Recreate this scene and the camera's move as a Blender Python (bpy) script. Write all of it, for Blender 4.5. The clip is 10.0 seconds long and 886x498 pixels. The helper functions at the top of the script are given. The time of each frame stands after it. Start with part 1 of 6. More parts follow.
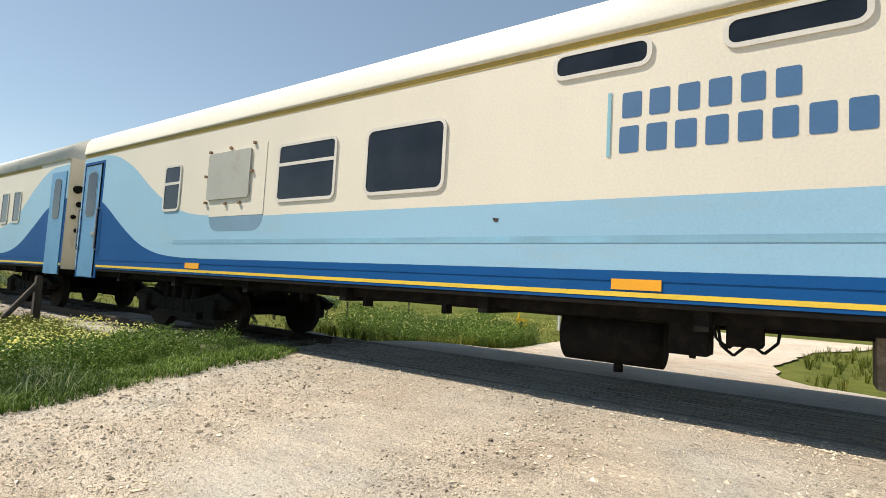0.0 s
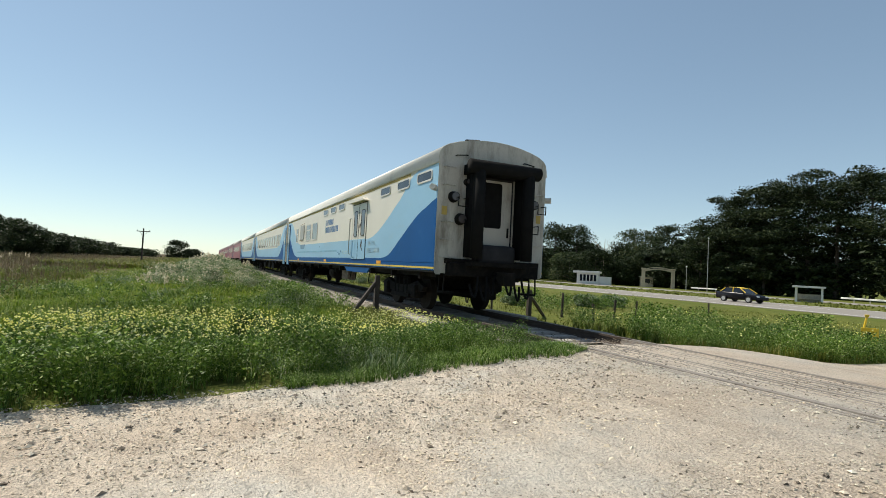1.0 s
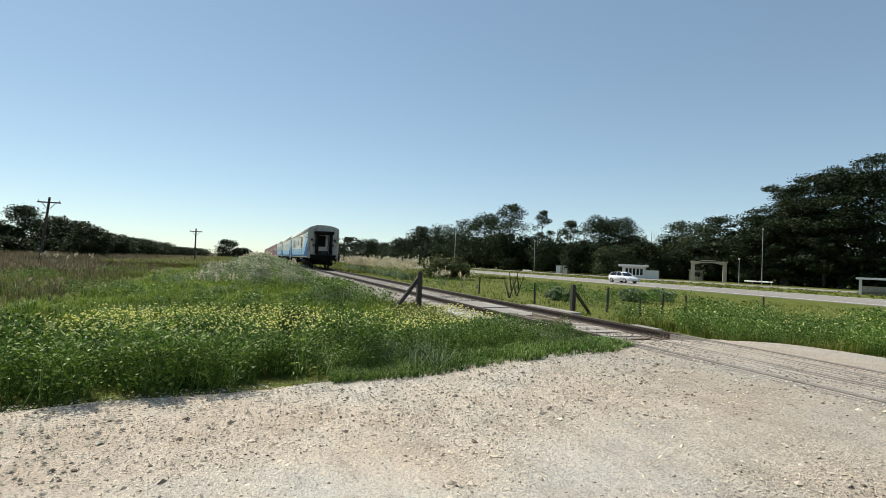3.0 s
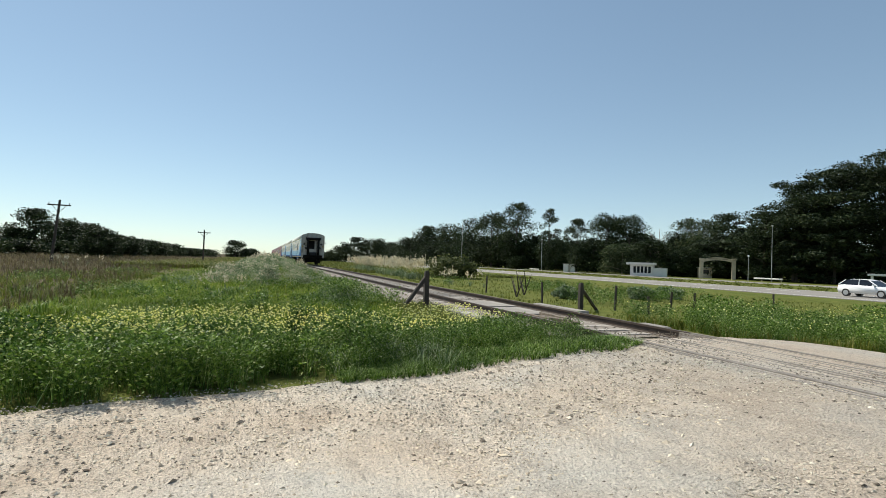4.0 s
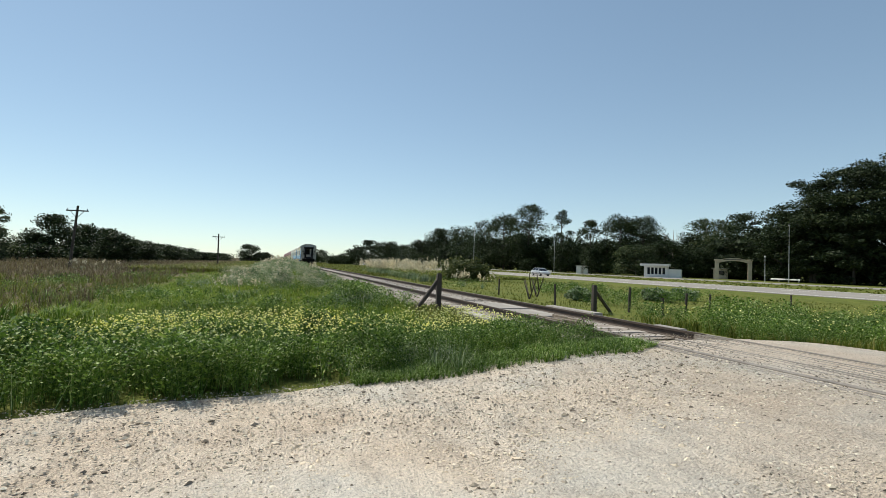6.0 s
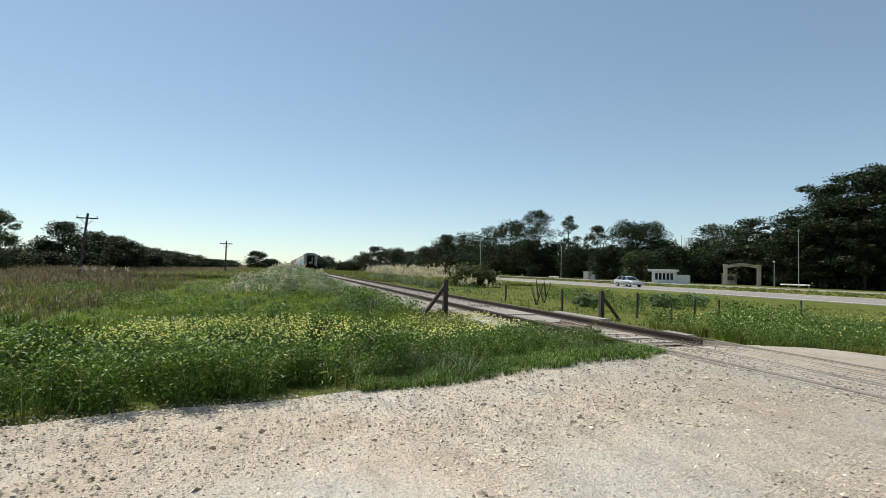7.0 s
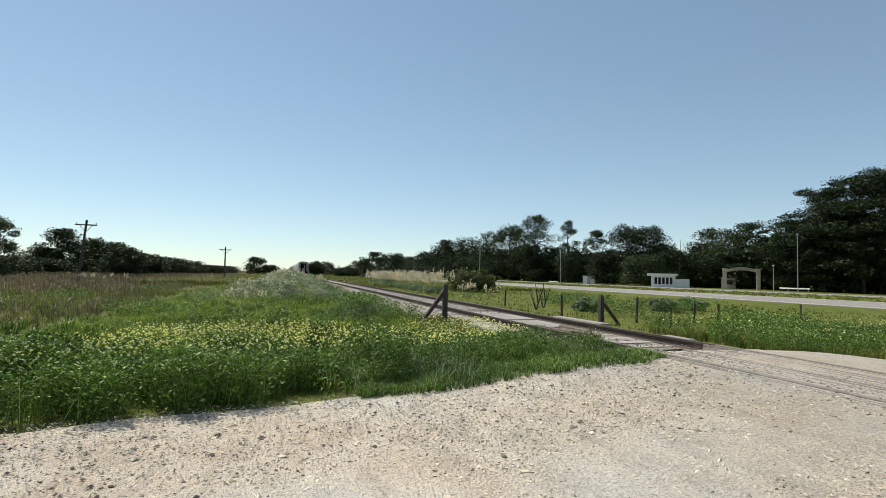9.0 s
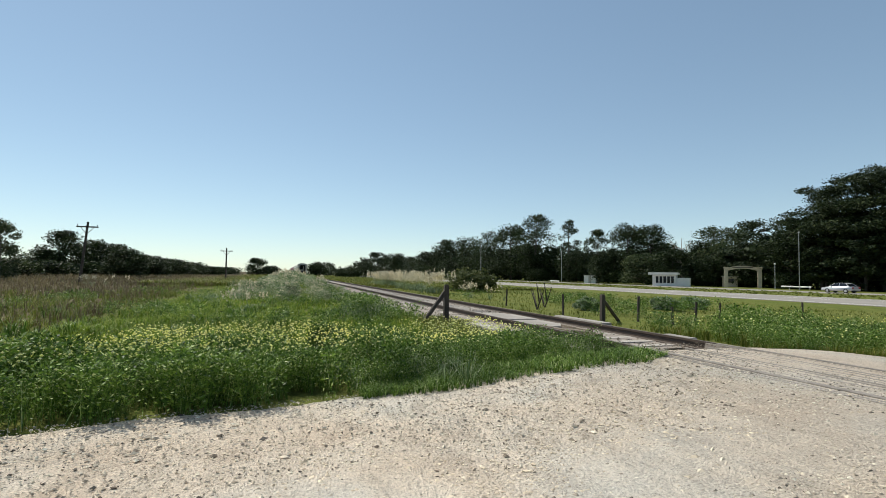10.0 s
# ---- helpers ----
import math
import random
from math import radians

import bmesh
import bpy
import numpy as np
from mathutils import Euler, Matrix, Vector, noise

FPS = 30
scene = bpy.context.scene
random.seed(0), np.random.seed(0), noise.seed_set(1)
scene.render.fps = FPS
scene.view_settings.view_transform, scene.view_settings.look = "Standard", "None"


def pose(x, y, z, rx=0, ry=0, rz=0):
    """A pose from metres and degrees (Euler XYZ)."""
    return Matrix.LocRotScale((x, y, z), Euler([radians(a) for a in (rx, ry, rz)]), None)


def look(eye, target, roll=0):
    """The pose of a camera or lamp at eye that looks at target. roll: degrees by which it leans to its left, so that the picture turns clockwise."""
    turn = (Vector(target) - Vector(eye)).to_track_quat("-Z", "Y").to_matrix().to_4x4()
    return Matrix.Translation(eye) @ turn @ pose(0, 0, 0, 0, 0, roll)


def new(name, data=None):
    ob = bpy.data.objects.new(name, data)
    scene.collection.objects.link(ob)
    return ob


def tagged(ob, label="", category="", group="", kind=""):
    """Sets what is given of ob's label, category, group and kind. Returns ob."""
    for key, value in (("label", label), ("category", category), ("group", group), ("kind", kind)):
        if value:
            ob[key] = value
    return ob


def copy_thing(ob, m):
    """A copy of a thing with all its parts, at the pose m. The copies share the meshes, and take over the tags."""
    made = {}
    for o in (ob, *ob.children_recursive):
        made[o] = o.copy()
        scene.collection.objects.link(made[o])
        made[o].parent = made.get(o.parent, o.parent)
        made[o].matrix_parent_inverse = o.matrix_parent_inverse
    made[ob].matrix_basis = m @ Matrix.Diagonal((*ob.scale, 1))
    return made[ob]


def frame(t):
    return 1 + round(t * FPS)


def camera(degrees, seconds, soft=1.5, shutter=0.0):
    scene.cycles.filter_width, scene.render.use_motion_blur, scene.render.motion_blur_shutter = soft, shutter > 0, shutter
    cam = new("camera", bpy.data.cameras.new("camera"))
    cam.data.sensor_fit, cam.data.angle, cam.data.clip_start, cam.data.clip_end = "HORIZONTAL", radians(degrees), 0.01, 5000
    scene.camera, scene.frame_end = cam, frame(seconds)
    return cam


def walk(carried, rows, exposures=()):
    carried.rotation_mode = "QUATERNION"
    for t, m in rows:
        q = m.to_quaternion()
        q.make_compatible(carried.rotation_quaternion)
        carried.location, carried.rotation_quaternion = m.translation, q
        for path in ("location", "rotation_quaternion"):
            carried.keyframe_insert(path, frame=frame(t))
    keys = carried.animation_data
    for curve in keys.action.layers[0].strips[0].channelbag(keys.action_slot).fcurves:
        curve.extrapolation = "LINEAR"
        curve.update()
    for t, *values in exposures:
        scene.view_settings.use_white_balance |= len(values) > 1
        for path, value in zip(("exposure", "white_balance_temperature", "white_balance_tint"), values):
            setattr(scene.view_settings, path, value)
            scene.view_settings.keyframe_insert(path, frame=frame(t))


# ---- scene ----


cam = camera(80.4, 10.0, soft=0.65)
PATH = [
    (0, pose(0, 0, 1.6, 93.95, -3.12, -2.64)),
    (0.1, pose(0, 0, 1.6, 93.73, -3.16, 4.95)),
    (0.2, pose(0, 0, 1.6, 93.32, -3.28, 11.33)),
    (0.3, pose(0, 0, 1.6, 93.18, -3.47, 16.02)),
    (0.4, pose(0, 0, 1.6, 93.08, -3.65, 19.81)),
    (0.5, pose(0, 0, 1.6, 92.85, -3.42, 22.50)),
    (0.6, pose(0, 0, 1.6, 92.76, -3.71, 24.31)),
    (0.7, pose(0, 0, 1.6, 92.61, -3.25, 25.66)),
    (1, pose(0, 0, 1.6, 92.15, -3.00, 27.87)),
    (1.5, pose(0, 0, 1.6, 91.71, -2.62, 29.68)),
    (2, pose(0, 0, 1.6, 91.65, -2.35, 31.01)),
    (2.5, pose(0, 0, 1.6, 91.57, -2.41, 31.85)),
    (4, pose(0, 0, 1.6, 91.35, -1.93, 33.20)),
    (4.5, pose(0, 0, 1.6, 91.34, -1.82, 33.44)),
    (5, pose(0, 0, 1.6, 91.34, -1.75, 33.67)),
    (5.5, pose(0, 0, 1.6, 91.34, -1.67, 34.04)),
    (7, pose(0, 0, 1.6, 92.23, -1.43, 35.25)),
    (7.5, pose(0, 0, 1.6, 92.42, -1.38, 35.20)),
    (8, pose(0, 0, 1.6, 92.70, -1.34, 35.14)),
    (8.5, pose(0, 0, 1.6, 92.79, -1.23, 35.18)),
    (9, pose(0, 0, 1.6, 92.80, -1.19, 35.18)),
    (9.5, pose(0, 0, 1.6, 92.79, -0.99, 35.35)),
    (10, pose(0, 0, 1.6, 92.80, -0.88, 35.30)),
]
walk(cam, PATH, exposures=[(0, 0.57, 7200, 11), (0.3, 0.49, 7150, 10), (0.6, 0.42, 7000, 9), (1.0, 0.35, 6850, 8), (2.5, 0.33, 6650, 7), (10, 0.31, 6650, 7)])

# ---- light ----
YAW = 52.25                      # heading of the railway, left of +y
TRK = pose(0, 0, 0, 0, 0, YAW + 90)   # local x runs along the track, local y towards the camera's side
D = 6.54                         # distance of the track's centre from the camera
RAIL = 0.46                      # top of the rails


def trk(s, o, z=0.0, turn=0.0):
    """A pose on the plan: s along the track, o across it away from the camera."""
    return TRK @ pose(s, -o, z, 0, 0, turn)


SUN = (TRK.to_3x3() @ Vector((0.66, 0.37, 1.0))).normalized()
world = bpy.data.worlds.new("sky")
scene.world = world
world.use_nodes = True
wn = world.node_tree
sky = wn.nodes.new("ShaderNodeTexSky")
sky.sky_type, sky.sun_disc = "NISHITA", False
sky.sun_elevation = math.asin(SUN.z)
sky.sun_rotation = math.atan2(SUN.x, SUN.y)
sky.altitude = 1600
sky.air_density, sky.dust_density, sky.ozone_density = 1.0, 0.35, 0.8
haze = wn.nodes.new("ShaderNodeGamma")      # a hazy day: the sky is paler overhead and less bright low down
haze.inputs[1].default_value = 0.70
wn.links.new(sky.outputs[0], haze.inputs[0])
air = wn.nodes.new("ShaderNodeMix")
air.data_type, air.blend_type = "RGBA", "MULTIPLY"
air.inputs[0].default_value, air.inputs[7].default_value = 1.0, (0.98, 1.085, 1.115, 1)
wn.links.new(haze.outputs[0], air.inputs[6])
wn.links.new(air.outputs[2], wn.nodes["Background"].inputs[0])
wn.nodes["Background"].inputs[1].default_value = 0.15
sun = new("sun", bpy.data.lights.new("sun", "SUN"))
sun.data.energy, sun.data.angle, sun.data.color = 4.6, radians(0.53), (1.0, 0.955, 0.88)
sun.matrix_basis = look(SUN * 60, (0, 0, 0))


# ---- materials ----
def material(name):
    m = bpy.data.materials.new(name)
    m.use_nodes = True
    nt = m.node_tree
    return m, nt, nt.nodes["Principled BSDF"]


def node(nt, kind, **sets):
    nd = nt.nodes.new(kind)
    for k, v in sets.items():
        nd.inputs[k.replace("_", " ")].default_value = v
    return nd


def ramp(nt, src, stops):
    r = nt.nodes.new("ShaderNodeValToRGB")
    e = r.color_ramp.elements
    while len(e) < len(stops):
        e.new(0.5)
    for el, (p, c) in zip(e, stops):
        el.position, el.color = p, (*c, 1) if len(c) == 3 else c
    nt.links.new(src, r.inputs[0])
    return r.outputs[0]


def mix(nt, fac, a, b, mode="MIX"):
    m = nt.nodes.new("ShaderNodeMix")
    m.data_type, m.blend_type = "RGBA", mode
    for sock, v in ((m.inputs[0], fac), (m.inputs[6], a), (m.inputs[7], b)):
        if hasattr(v, "is_linked"):
            nt.links.new(v, sock)
        elif isinstance(v, (int, float)):
            sock.default_value = v
        else:
            sock.default_value = (*v, 1)
    return m.outputs[2]


def noise_of(nt, scale, detail=5.0, rough=0.6, stretch=(1, 1, 1)):
    tc = nt.nodes.new("ShaderNodeTexCoord")
    mp = nt.nodes.new("ShaderNodeMapping")
    mp.inputs["Scale"].default_value = stretch
    nt.links.new(tc.outputs["Object"], mp.inputs[0])
    n = node(nt, "ShaderNodeTexNoise", Scale=scale, Detail=detail, Roughness=rough)
    nt.links.new(mp.outputs[0], n.inputs["Vector"])
    return n.outputs["Fac"]


def bump(nt, bsdf, src, strength, dist):
    b = node(nt, "ShaderNodeBump", Strength=strength, Distance=dist)
    nt.links.new(src, b.inputs["Height"])
    nt.links.new(b.outputs[0], bsdf.inputs["Normal"])


def shade(c, k):
    return tuple(min(1.0, v * k) for v in c)


def surface(name, colour, rough=0.6, metal=0.0, spread=0.18, scale=3.0, grain=60.0, relief=0.15, dirt=None, dirt_at=0.62, stretch=(1, 1, 1)):
    """Colour varied at two scales, with grain, fine relief and dirt streaks."""
    m, nt, b = material(name)
    big = noise_of(nt, scale, 4, 0.6, stretch)
    fine = noise_of(nt, grain, 3, 0.7)
    col = ramp(nt, big, [(0.3, shade(colour, 1 - spread)), (0.7, shade(colour, 1 + spread))])
    col = mix(nt, 0.25, col, ramp(nt, fine, [(0.3, shade(colour, 0.7)), (0.7, shade(colour, 1.2))]))
    if dirt:
        d = noise_of(nt, scale * 1.7, 8, 0.7, stretch)
        col = mix(nt, ramp(nt, d, [(dirt_at - 0.08, (0, 0, 0)), (dirt_at + 0.12, (0.8, 0.8, 0.8))]), col, dirt)
    nt.links.new(col, b.inputs["Base Color"])
    b.inputs["Roughness"].default_value, b.inputs["Metallic"].default_value = rough, metal
    bump(nt, b, fine, relief, 0.01)
    return m


def leafy(name, stops, rough=0.6, through_light=0.35, patch=0.35):
    """Leaves: each blade or leaf has its own tone, patches differ over metres, and some light passes through."""
    m, nt, b = material(name)
    geo = nt.nodes.new("ShaderNodeNewGeometry")
    col = ramp(nt, geo.outputs["Random Per Island"], stops)
    big = noise_of(nt, patch, 3, 0.5)
    col = mix(nt, 0.55, col, ramp(nt, big, [(0.32, (0.42, 0.48, 0.42)), (0.68, (1.6, 1.45, 1.15))]), "MULTIPLY")
    nt.links.new(col, b.inputs["Base Color"])
    b.inputs["Roughness"].default_value = rough
    b.inputs["Specular IOR Level"].default_value = 0.2 if rough < 0.5 else 0.14
    tr = nt.nodes.new("ShaderNodeBsdfTranslucent")
    nt.links.new(col, tr.inputs[0])
    ms = nt.nodes.new("ShaderNodeMixShader")
    ms.inputs[0].default_value = through_light
    nt.links.new(b.outputs[0], ms.inputs[1])
    nt.links.new(tr.outputs[0], ms.inputs[2])
    nt.links.new(ms.outputs[0], nt.nodes["Material Output"].inputs[0])
    return m


def gravel_material():
    m, nt, b = material("gravel")
    tc = nt.nodes.new("ShaderNodeTexCoord")
    v = node(nt, "ShaderNodeTexVoronoi", Scale=70.0)
    nt.links.new(tc.outputs["Object"], v.inputs["Vector"])
    big = noise_of(nt, 0.45, 6, 0.62)
    mid = noise_of(nt, 2.6, 6, 0.65, (0.6, 1.4, 1))
    grit = noise_of(nt, 42.0, 5, 0.75)
    chips = noise_of(nt, 17.0, 4, 0.7, (0.7, 1.3, 1))
    base = ramp(nt, big, [(0.34, (0.56, 0.46, 0.36)), (0.5, (0.645, 0.56, 0.46)), (0.66, (0.62, 0.58, 0.51))])
    base = mix(nt, 0.5, base, ramp(nt, mid, [(0.30, (0.62, 0.61, 0.61)), (0.45, (0.95, 0.95, 0.95)), (0.65, (1.12, 1.11, 1.10))]), "MULTIPLY")
    base = mix(nt, 0.6, base, ramp(nt, grit, [(0.34, (0.36, 0.34, 0.32)), (0.46, (0.92, 0.91, 0.90)), (0.62, (1.18, 1.17, 1.16))]), "MULTIPLY")
    base = mix(nt, 0.6, base, ramp(nt, chips, [(0.30, (0.42, 0.40, 0.39)), (0.40, (1.0, 1.0, 1.0)), (0.72, (1.1, 1.1, 1.1))]), "MULTIPLY")
    tone = nt.nodes.new("ShaderNodeSeparateColor")
    nt.links.new(v.outputs["Color"], tone.inputs[0])
    base = mix(nt, 0.35, base, ramp(nt, tone.outputs[0], [(0.0, (0.55, 0.54, 0.53)), (0.3, (0.97, 0.96, 0.95)), (1.0, (1.15, 1.15, 1.15))]), "MULTIPLY")
    # greyer crushed stone was tipped beside the crossing
    far = nt.nodes.new("ShaderNodeVectorMath")
    far.operation, far.inputs[1].default_value = "DISTANCE", (3.0, -8.5, 0.4)
    nt.links.new(tc.outputs["Object"], far.inputs[0])
    ragged = nt.nodes.new("ShaderNodeMath")
    ragged.operation, ragged.inputs[1].default_value = "MULTIPLY_ADD", 5.0
    nt.links.new(mid, ragged.inputs[0])
    nt.links.new(far.outputs["Value"], ragged.inputs[2])
    tipped = node(nt, "ShaderNodeMapRange")
    tipped.inputs[1].default_value, tipped.inputs[2].default_value = 6.6, 10.2
    nt.links.new(ragged.outputs[0], tipped.inputs[0])
    base = mix(nt, tipped.outputs[0], mix(nt, 1.0, base, (0.85, 0.845, 0.84), "MULTIPLY"), mix(nt, 1.0, base, (1.13, 1.12, 1.11), "MULTIPLY"))
    nt.links.new(base, b.inputs["Base Color"])
    b.inputs["Roughness"].default_value = 0.95
    b.inputs["Specular IOR Level"].default_value = 0.15
    h = nt.nodes.new("ShaderNodeMath")
    h.operation, h.inputs[1].default_value = "MULTIPLY_ADD", 0.25
    nt.links.new(v.outputs["Distance"], h.inputs[0])
    nt.links.new(grit, h.inputs[2])
    h2 = nt.nodes.new("ShaderNodeMath")
    h2.operation, h2.inputs[1].default_value = "MULTIPLY_ADD", 1.6
    nt.links.new(chips, h2.inputs[0])
    nt.links.new(h.outputs[0], h2.inputs[2])
    bump(nt, b, h2.outputs[0], 1.0, 0.034)
    return m


def ground_material():
    """Turf near the railway, dry brown field away from it on the camera's side."""
    m, nt, b = material("turf")
    tc = nt.nodes.new("ShaderNodeTexCoord")
    xyz = nt.nodes.new("ShaderNodeSeparateXYZ")
    nt.links.new(tc.outputs["Object"], xyz.inputs[0])
    big, mid, fine = noise_of(nt, 0.12, 5, 0.6), noise_of(nt, 1.3, 6, 0.65), noise_of(nt, 22, 4, 0.7)
    green = ramp(nt, mid, [(0.3, (0.045, 0.062, 0.013)), (0.52, (0.105, 0.125, 0.025)), (0.72, (0.18, 0.175, 0.045))])
    green = mix(nt, 0.4, green, ramp(nt, big, [(0.35, (0.08, 0.105, 0.02)), (0.65, (0.165, 0.16, 0.045))]))
    dry = ramp(nt, mid, [(0.3, (0.06, 0.045, 0.026)), (0.7, (0.15, 0.12, 0.065))])
    edge = nt.nodes.new("ShaderNodeMath")
    edge.operation, edge.inputs[1].default_value = "MULTIPLY_ADD", 6.0
    nt.links.new(big, edge.inputs[0])
    nt.links.new(xyz.outputs[1], edge.inputs[2])
    rng = node(nt, "ShaderNodeMapRange")
    rng.inputs[1].default_value, rng.inputs[2].default_value = 8.8, 11.2
    nt.links.new(edge.outputs[0], rng.inputs[0])
    col = mix(nt, rng.outputs[0], green, dry)
    col = mix(nt, 0.3, col, ramp(nt, fine, [(0.3, (0.4, 0.4, 0.4)), (0.7, (1.3, 1.3, 1.3))]), "MULTIPLY")
    nt.links.new(col, b.inputs["Base Color"])
    b.inputs["Roughness"].default_value = 1.0
    b.inputs["Specular IOR Level"].default_value = 0.1
    bump(nt, b, fine, 0.6, 0.04)
    return m


GRAVEL, TURF = gravel_material(), ground_material()
CREAM = surface("cream_paint", (0.69, 0.645, 0.545), 0.42, spread=0.05, scale=0.7, grain=40, relief=0.03, dirt=(0.42, 0.34, 0.22), dirt_at=0.72, stretch=(1, 1, 0.35))
ROOFPAINT = surface("roof_paint", (0.66, 0.64, 0.565), 0.5, spread=0.06, scale=0.6, grain=30, relief=0.04, dirt=(0.45, 0.42, 0.36), dirt_at=0.66)
ENDPAINT = surface("end_wall_paint", (0.45, 0.435, 0.39), 0.6, spread=0.14, scale=1.4, grain=30, relief=0.06, dirt=(0.14, 0.12, 0.09), dirt_at=0.56, stretch=(1, 1, 0.3))
LIGHTBLUE = surface("light_blue_paint", (0.26, 0.47, 0.63), 0.4, spread=0.06, scale=0.8, grain=40, relief=0.03, dirt=(0.30, 0.42, 0.50), dirt_at=0.64, stretch=(0.5, 1, 1.6))
DARKBLUE = surface("dark_blue_paint", (0.004, 0.078, 0.25), 0.5, spread=0.1, scale=0.8, grain=40, relief=0.03, dirt=(0.03, 0.12, 0.30), dirt_at=0.68)
YELLOW = surface("yellow_paint", (0.72, 0.50, 0.05), 0.5, spread=0.1, scale=2, dirt=(0.3, 0.22, 0.06), dirt_at=0.68)
OCHRE = surface("ochre_paint", (0.43, 0.31, 0.07), 0.6, spread=0.12, scale=1.2, dirt=(0.28, 0.20, 0.09), dirt_at=0.6, stretch=(1, 1, 0.3))
ORANGE = surface("orange_plate", (0.80, 0.36, 0.02), 0.45, spread=0.05)
MAROON = surface("maroon_paint", (0.27, 0.06, 0.085), 0.45, spread=0.1, scale=0.8, dirt=(0.3, 0.16, 0.15), dirt_at=0.6)
LETTER = surface("letter_blue", (0.045, 0.13, 0.27), 0.5, spread=0.06)
FADED = surface("faded_letter", (0.46, 0.55, 0.55), 0.6, spread=0.2, scale=5, dirt=(0.30, 0.52, 0.67), dirt_at=0.5)
STEEL = surface("underframe_black", (0.008, 0.0075, 0.007), 0.85, 0.0, spread=0.4, scale=4, dirt=(0.022, 0.018, 0.014), dirt_at=0.55)
RUSTBOX = surface("rusty_box", (0.12, 0.095, 0.068), 0.85, spread=0.3, scale=5, dirt=(0.30, 0.24, 0.18), dirt_at=0.55)
RUBBER = surface("black_rubber", (0.010, 0.010, 0.010), 0.95, spread=0.3, scale=4)
RAILSTEEL = surface("rail_steel", (0.050, 0.033, 0.023), 0.75, 0.0, spread=0.3, scale=6, dirt=(0.05, 0.035, 0.025))
DUSTRAIL = surface("dusty_rail", (0.21, 0.185, 0.16), 0.9, spread=0.25, scale=5, dirt=(0.32, 0.29, 0.25), dirt_at=0.55)
TREAD = surface("rail_head", (0.115, 0.09, 0.07), 0.6, 0.3, spread=0.2, scale=4)
TIMBER = surface("weathered_timber", (0.36, 0.325, 0.285), 0.9, spread=0.35, scale=3, grain=40, relief=0.5, dirt=(0.17, 0.14, 0.11), dirt_at=0.58, stretch=(0.25, 1, 1))
DARKWOOD = surface("dark_post_wood", (0.055, 0.043, 0.034), 0.9, spread=0.4, scale=3, grain=50, relief=0.6, dirt=(0.13, 0.10, 0.08), dirt_at=0.6, stretch=(1, 1, 0.2))
CONCRETE = surface("concrete", (0.42, 0.39, 0.34), 0.9, spread=0.16, scale=1.5, grain=45, relief=0.3, dirt=(0.20, 0.18, 0.14), dirt_at=0.58)
ROADTOP = surface("worn_asphalt", (0.235, 0.215, 0.19), 0.9, spread=0.12, scale=0.4, grain=50, relief=0.2, dirt=(0.17, 0.155, 0.135), dirt_at=0.62, stretch=(0.15, 1, 1))
CROSSPLANK = surface("dusty_crossing_timber", (0.28, 0.255, 0.225), 0.95, spread=0.25, scale=4, grain=40, relief=0.5, dirt=(0.16, 0.14, 0.12), dirt_at=0.6, stretch=(0.2, 1, 1))
BALLAST = surface("ballast_stone", (0.25, 0.215, 0.18), 0.95, spread=0.3, scale=5, grain=25, relief=0.8, dirt=(0.12, 0.10, 0.08), dirt_at=0.55)
WHITEWASH = surface("white_paint", (0.74, 0.72, 0.68), 0.7, spread=0.06, scale=1.0, dirt=(0.42, 0.40, 0.36), dirt_at=0.66)
STUCCO = surface("tan_stucco", (0.56, 0.46, 0.34), 0.9, spread=0.1, scale=1.2, dirt=(0.3, 0.25, 0.19), dirt_at=0.62)
GALV = surface("galvanised_steel", (0.42, 0.42, 0.41), 0.5, 0.6, spread=0.1)
SIGNYELLOW = surface("sign_yellow", (0.78, 0.50, 0.03), 0.5, spread=0.08, dirt=(0.45, 0.30, 0.05), dirt_at=0.66)
BARK = surface("bark", (0.06, 0.048, 0.038), 0.95, spread=0.3, scale=2, grain=15, relief=0.8, dirt=(0.05, 0.04, 0.03), dirt_at=0.55, stretch=(1, 1, 0.3))
PALEBARK = surface("pale_bark", (0.30, 0.26, 0.21), 0.95, spread=0.2, scale=2, grain=15, relief=0.5, stretch=(1, 1, 0.3))
TYRE = surface("tyre", (0.02, 0.02, 0.02), 0.85, spread=0.2)
SILVER = surface("silver_car_paint", (0.55, 0.55, 0.55), 0.28, 0.5, spread=0.03)
WHITECAR = surface("white_car_paint", (0.78, 0.78, 0.78), 0.3, 0.0, spread=0.02)
BLACKCAR = surface("black_car_paint", (0.012, 0.012, 0.015), 0.22, 0.0, spread=0.05)
TAXIYELLOW = surface("taxi_yellow_paint", (0.80, 0.52, 0.03), 0.3, 0.0, spread=0.03)
PATCHBLUE = surface("patch_blue", (0.15, 0.27, 0.38), 0.6, spread=0.12, scale=2)
CHIP = surface("bare_brown_steel", (0.038, 0.026, 0.021), 0.9, spread=0.25, scale=6)
WHEELSTEEL = surface("grimy_wheel_steel", (0.020, 0.017, 0.015), 0.8, 0.1, spread=0.3, scale=5)
PLATE = surface("grey_cover_plate", (0.37, 0.38, 0.35), 0.6, spread=0.1, scale=1.5, dirt=(0.28, 0.22, 0.14), dirt_at=0.64)
TRIM = surface("window_rubber_white", (0.60, 0.58, 0.53), 0.5, spread=0.08, scale=3)
PANEL = surface("dark_interior", (0.03, 0.03, 0.033), 0.8, spread=0.3)

